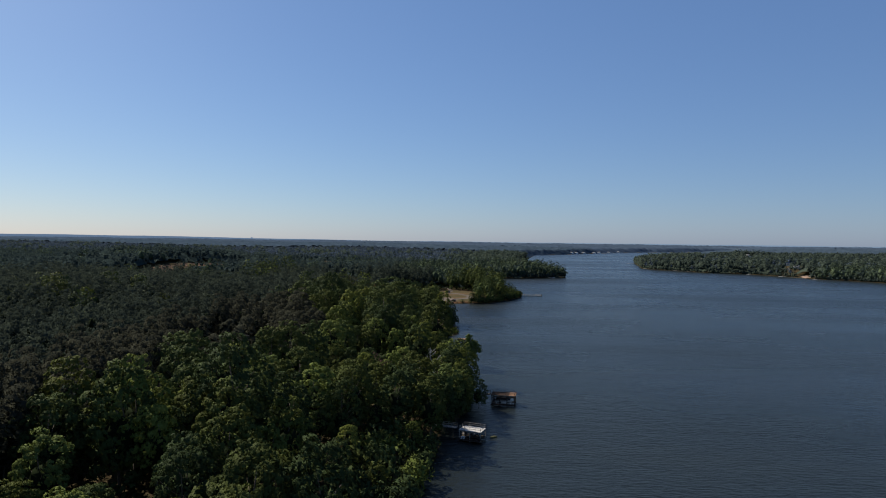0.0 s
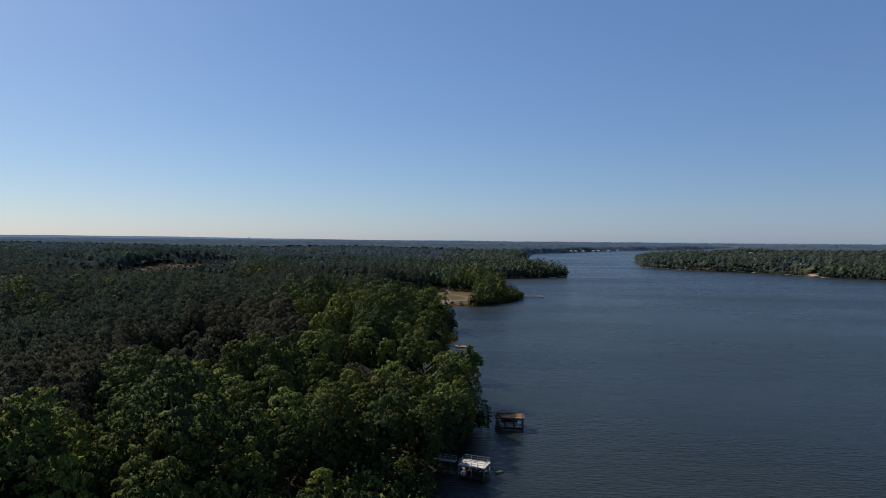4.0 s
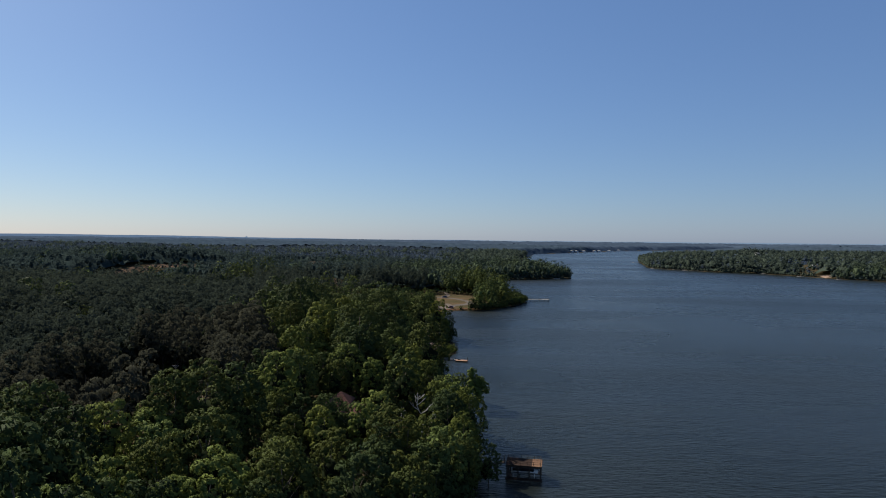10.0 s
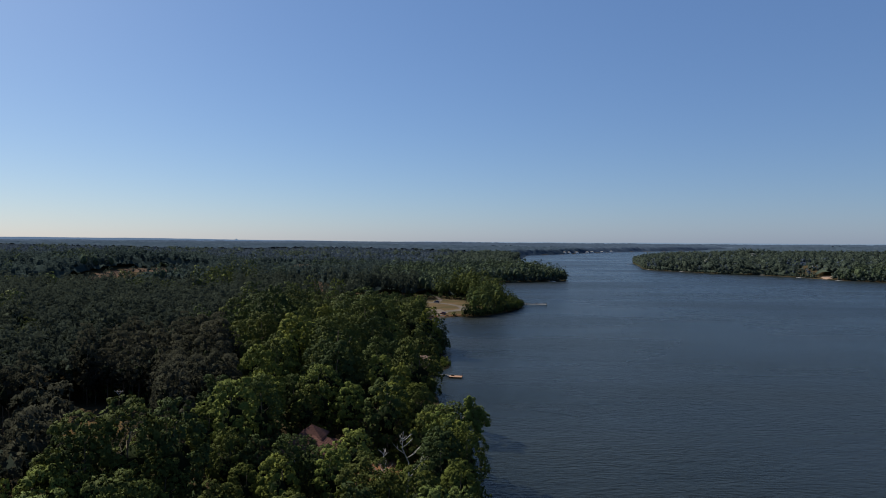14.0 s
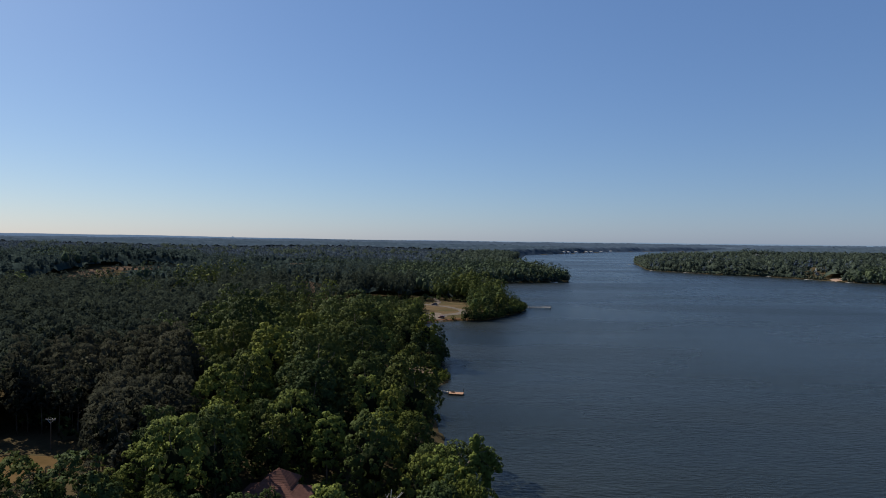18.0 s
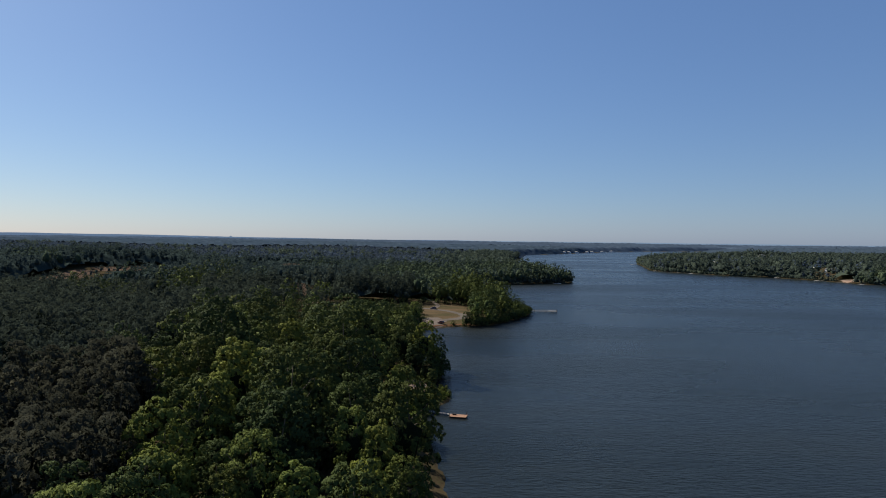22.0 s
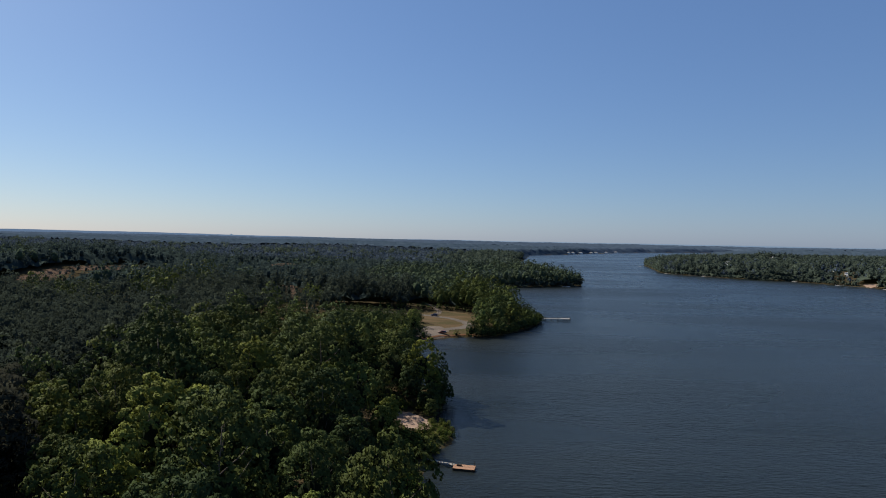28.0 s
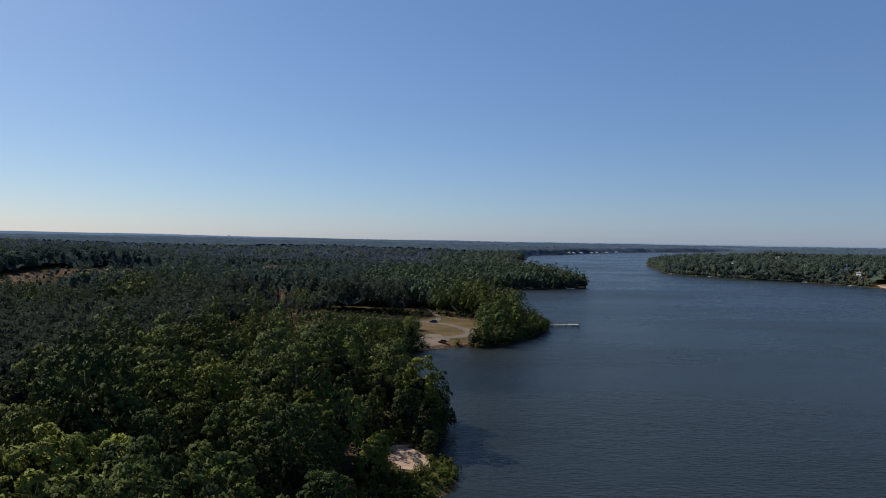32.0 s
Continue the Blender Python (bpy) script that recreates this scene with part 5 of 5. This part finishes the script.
for k, (x, y, size, kind, turn) in enumerate([(-1.8, 207.5, 0.86, 1, 20), (-6.5, 205.0, 0.92, 4, 80), (-14.5, 194.6, 0.50, 1, 30), (-3.4, 180.0, 0.70, 3, 10), (2.4, 188.6, 0.60, 0, 200), (-8.0, 190.5, 0.64, 2, 300), (-9.5, 172.0, 0.62, 1, 150), (-13.5, 181.0, 0.82, 3, 250), (-43.5, 198.5, 0.72, 1, 10), (-38.0, 197.0, 0.75, 2, 130), (-32.5, 198.5, 0.72, 3, 220), (-27.5, 197.5, 0.70, 0, 60), (-12.0, 243.0, 0.70, 1, 33),
        (-22.8, 334.0, 0.66, 6, 40), (-7.6, 344.5, 0.17, 6, 10), (-8.8, 347.5, 0.14, 5, 90), (-18.0, 370.5, 1.08, 5, 70), (-14.5, 375.0, 0.82, 6, 0), (-13.0, 383.0, 0.80, 0, 120), (-0.6, 508.0, 0.50, 3, 0), (1.6, 510.0, 0.42, 1, 40), (5.5, 513.5, 0.60, 3, 60), (-29.0, 494.0, 0.8, 5, 0), (-35.5, 497.0, 0.66, 1, 0)]):
    t = copy_thing(BROAD_KINDS[kind], Matrix.Identity(4))
    t.matrix_basis = pose(x, y, max(at_ground(x, y), -0.4) - 0.2, 0, 0, turn) @ Matrix.Diagonal((size, size, size, 1))

def overhanging_tree(x, y, turn):
    """A tall shore tree whose longest limb reaches out over the water and hangs down in loose clumps."""
    r = np.random.RandomState(64)
    top = tagged(new("overhanging_tree"), "tall yellow-green tree with a limb hanging out over the lake", "tree")
    top.matrix_basis = pose(x, y, at_ground(x, y) - 0.2, 0, 0, turn)
    ob = new("trunk", trunk_mesh(r, 14.0, 0.28, 5, 4.0, BARK))
    ob.parent = top
    bm = bmesh.new()
    limb(bm, [(0.2, 0, 8.0), (2.6, 0.6, 11.2), (5.4, 1.5, 13.6), (7.4, 2.2, 14.0), (8.2, 2.4, 12.6)], 0.20, 0.05, 6)
    limb(bm, [(5.4, 1.5, 13.6), (6.8, 1.0, 12.0), (7.2, 0.8, 9.8)], 0.09, 0.03, 5)
    part("limb", bm, BARK, top)
    clumps = [((0, 0, 0), 15.5, 4.4, 34, 16)]
    rl = random.Random(65)
    for way, count in ((((2.6, 0.6, 8.6), (5.4, 1.5, 11.4), (7.4, 2.2, 12.0), (8.3, 2.4, 9.6)), 16), (((5.4, 1.5, 11.2), (6.8, 1.0, 9.4), (7.2, 0.8, 6.6)), 8), (((3.0, 0.2, 7.6), (4.8, 2.0, 13.0), (5.6, 2.6, 14.0)), 7)):
        for k in range(count):
            u = k / (count - 1) * (len(way) - 1)
            a, c = Vector(way[min(int(u), len(way) - 2)]), Vector(way[min(int(u) + 1, len(way) - 1)])
            p = a.lerp(c, u - min(int(u), len(way) - 2)) + Vector((rl.uniform(-0.7, 0.7), rl.uniform(-0.8, 0.8), rl.uniform(-0.7, 0.5)))
            clumps.append((tuple(p), 2.4, rl.uniform(0.55, 1.05), 9, 7))
    vs, qs, ns, hs, base = [], [], [], [], 0
    for at, high, w, lobes, tufts in clumps:
        v, q, nn, heart = broad_crown(r, high, w, lobes, tufts, 7, 0.27 if w > 2 else 0.20, core=0.6 if w > 2 else 0.2, lump=(0.22, 0.36) if w > 2 else (0.34, 0.5), ragged=0.35 if w > 2 else 0.6)
        vs.append(v + np.array(at))
        qs.append(q + base)
        ns.append(nn)
        hs.append(heart)
        base += len(v)
    ob = new("crown", mesh_from("crown", np.concatenate(vs), np.concatenate(qs), (LEAF_BRIGHT, HEART_SHADE), True, np.concatenate(ns), np.concatenate(hs)))
    ob.parent = top
    return top


overhanging_tree(-6.0, 219.5, 0)


def low_bushes(name, label, x0, x1, y0, y1, gap, seed, lo, hi, inside):
    """A scatter of low bushes where inside(x, y) holds."""
    bx, by, bd, br = scatter(x0, x1, y0, y1, gap, seed)
    keep = (bd > 0.1) & inside(bx, by)
    bx, by = bx[keep], by[keep]
    joined(name, label, np.stack([bx, by, ground_height(bx, by) - 0.3, br.uniform(lo, hi, len(bx)), br.uniform(0, 6.28, len(bx))], -1), BUSHES, SHRUB, "bushes")


low_bushes("spit_bushes", "low yellow-green bushes crowding the grassy spit", -17, -4, 328, 356, 1.5, 81, 0.14, 0.5, lambda x, y: (((x + 10) / 5.5) ** 2 + ((y - 341) / 12) ** 2 < 1) & ((x > -13.4) | (y < 340)))
low_bushes("shore_bushes", "dark green bushes below the trees by the floating dock", -24, -8, 294, 332, 2.6, 84, 0.45, 1.05, lambda x, y: x < -11)
DARK_GRAVEL = plain("dark_gravel", (0.041, 0.036, 0.030), (0.078, 0.066, 0.056), 3.0, 0.95, bump=0.03, spec=0.0)
heap = thing("gravel_heap", -16.2, 347.6, at_ground(-16.2, 347.6) - 0.1, 25, "small heap of dark gravel on the sand", "heap")
bm = bmesh.new()
rh = random.Random(88)
rings = [[bm.verts.new((math.cos(a) * r * 1.5 * rh.uniform(0.88, 1.12), math.sin(a) * r * 1.9 * rh.uniform(0.88, 1.12), 0.62 * (1 - r) ** 0.8 * rh.uniform(0.85, 1.1))) for a in [k * 6.2832 / 14 for k in range(14)]] for r in (1.0, 0.75, 0.5, 0.28)]
for lo, hi in zip(rings, rings[1:]):
    for k in range(14):
        bm.faces.new((lo[k], lo[(k + 1) % 14], hi[(k + 1) % 14], hi[k]))
bm.faces.new(rings[-1])
bm.faces.new(rings[0][::-1])
part("pile", bm, DARK_GRAVEL, heap)
for x, y, turn, long in ((-12.2, 330.6, 48, 2.6), (-10.6, 332.4, 62, 1.8)):
    log = thing("driftwood_log", x, y, 0.12, turn, "bleached driftwood log at the water's edge", "log", "driftwood on the spit")
    bm = bmesh.new()
    limb(bm, [(-long / 2, 0, 0), (-long / 6, 0.12, 0.03), (long / 5, -0.06, 0.02), (long / 2, 0.15, 0.10)], 0.14, 0.06, 8)
    part("trunk", bm, PALE_BARK, log)
    bm = bmesh.new()
    limb(bm, [(long / 6, 0, 0.02), (long / 3, 0.35, 0.3), (long / 2.6, 0.6, 0.42)], 0.05, 0.02, 6)
    part("branch", bm, PALE_BARK, log)
low_bushes("sand_bushes", "low dark bushes round the sand patch", -27, -11, 334, 366, 2.0, 85, 0.25, 0.8, lambda x, y: (((x + 18.6) / 6.0) ** 2 + ((y - 350) / 11.0) ** 2 > 1) & (x < -14))
low_bushes("yard_bushes", "green shrubs round the house yard", -36, -8, 198, 234, 2.8, 86, 0.4, 1.0, lambda x, y: ((x + 20) / 5.5) ** 2 + ((y - 217) / 7) ** 2 > 1)
low_bushes("field_bushes", "scattered low bushes at the edge of the field", -30, 6, 490, 516, 3.2, 82, 0.15, 0.55, lambda x, y: (shore_distance(x, y) < 3.2) & (waves(x, y, 9, 83) > 0.1) & (np.abs(x + 15) > 4.5))

# ---- the far shores ----
dwelling(567, 1168, 24, 9, 7, 2, WHITE_PAINT, GREY_ROOF, "white two-storey house with a grey roof above the far shore")
dwelling(553, 1112, 34, 9, 7, 1, WHITE_PAINT, GREY_ROOF, "low white house with a grey roof behind trees")
dwelling(492, 1376, 20, 11, 8, 2, WHITE_PAINT, GREY_ROOF, "white house among far trees")
dwelling(664, 1562, 26, 12, 9, 2, WHITE_PAINT, GREY_ROOF, "white house on the wooded far side")
for x, y, turn in ((426, 2702, 58), (452, 2742, 58), (498, 2822, 58), (566, 2940, 58), (600, 3002, 55), (668, 3106, 55), (742, 3232, 55)):
    dwelling(x - 9, y + 4, turn - 90, 15, 9, 2, WHITE_PAINT, GREY_ROOF, "white lakeside house with a grey roof far up the lake")
dwelling(8, 872, 5, 9, 7, 1, SIDING, GREY_ROOF, "low tan house behind a small beach")


def small_dock(x, y, turn, long, label):
    top = thing("small_dock", x, y, 0, turn, label, "dock", "small docks of the far shores")
    part("walkway", box(bmesh.new(), 0, long, -0.8, 0.8, 0.5, 0.68), GREY_WOOD, top)
    part("platform", box(bmesh.new(), long, long + 5, -2.5, 2.5, 0.5, 0.70), WHITE_WOOD, top)
    for u in (1, long / 2, long + 0.3, long + 4.7):
        for v in (-0.7, 0.7):
            part("pile", beam(bmesh.new(), (u, v, -3), (u, v, 1.2), 0.2, 6), DARK_WOOD, top)
    return top


for x, y, turn, long in ((497, 1027, 200, 9), (380, 1184, 205, 7), (346, 1250, 190, 8), (391, 1548, 185, 12), (108, 891, 270, 5), (515, 962, 200, 8), (470, 1090, 210, 6)):
    small_dock(x, y, turn, long, "small pale dock on the wooded far shore")
motor_boat("motor_boat", 112, 886, 0.15, 20, 6, 2.2, WHITE_PAINT, "white motor boat moored off the wooded point")
draped("cove_beach", "small pale beach in the cove", "beach", blob(8, 858, 9, 6, 0, 73), -6, 24, 846, 872, 1.5, SAND, 0.15)

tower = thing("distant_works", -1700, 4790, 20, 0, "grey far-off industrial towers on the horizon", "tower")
# the towers take on the ridge's painted haze and its glow
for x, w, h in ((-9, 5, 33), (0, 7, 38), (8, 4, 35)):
    part("tower_block", box(bmesh.new(), x - w / 2, x + w / 2, -3, 3, 0, h), haze_glow_m, tower)
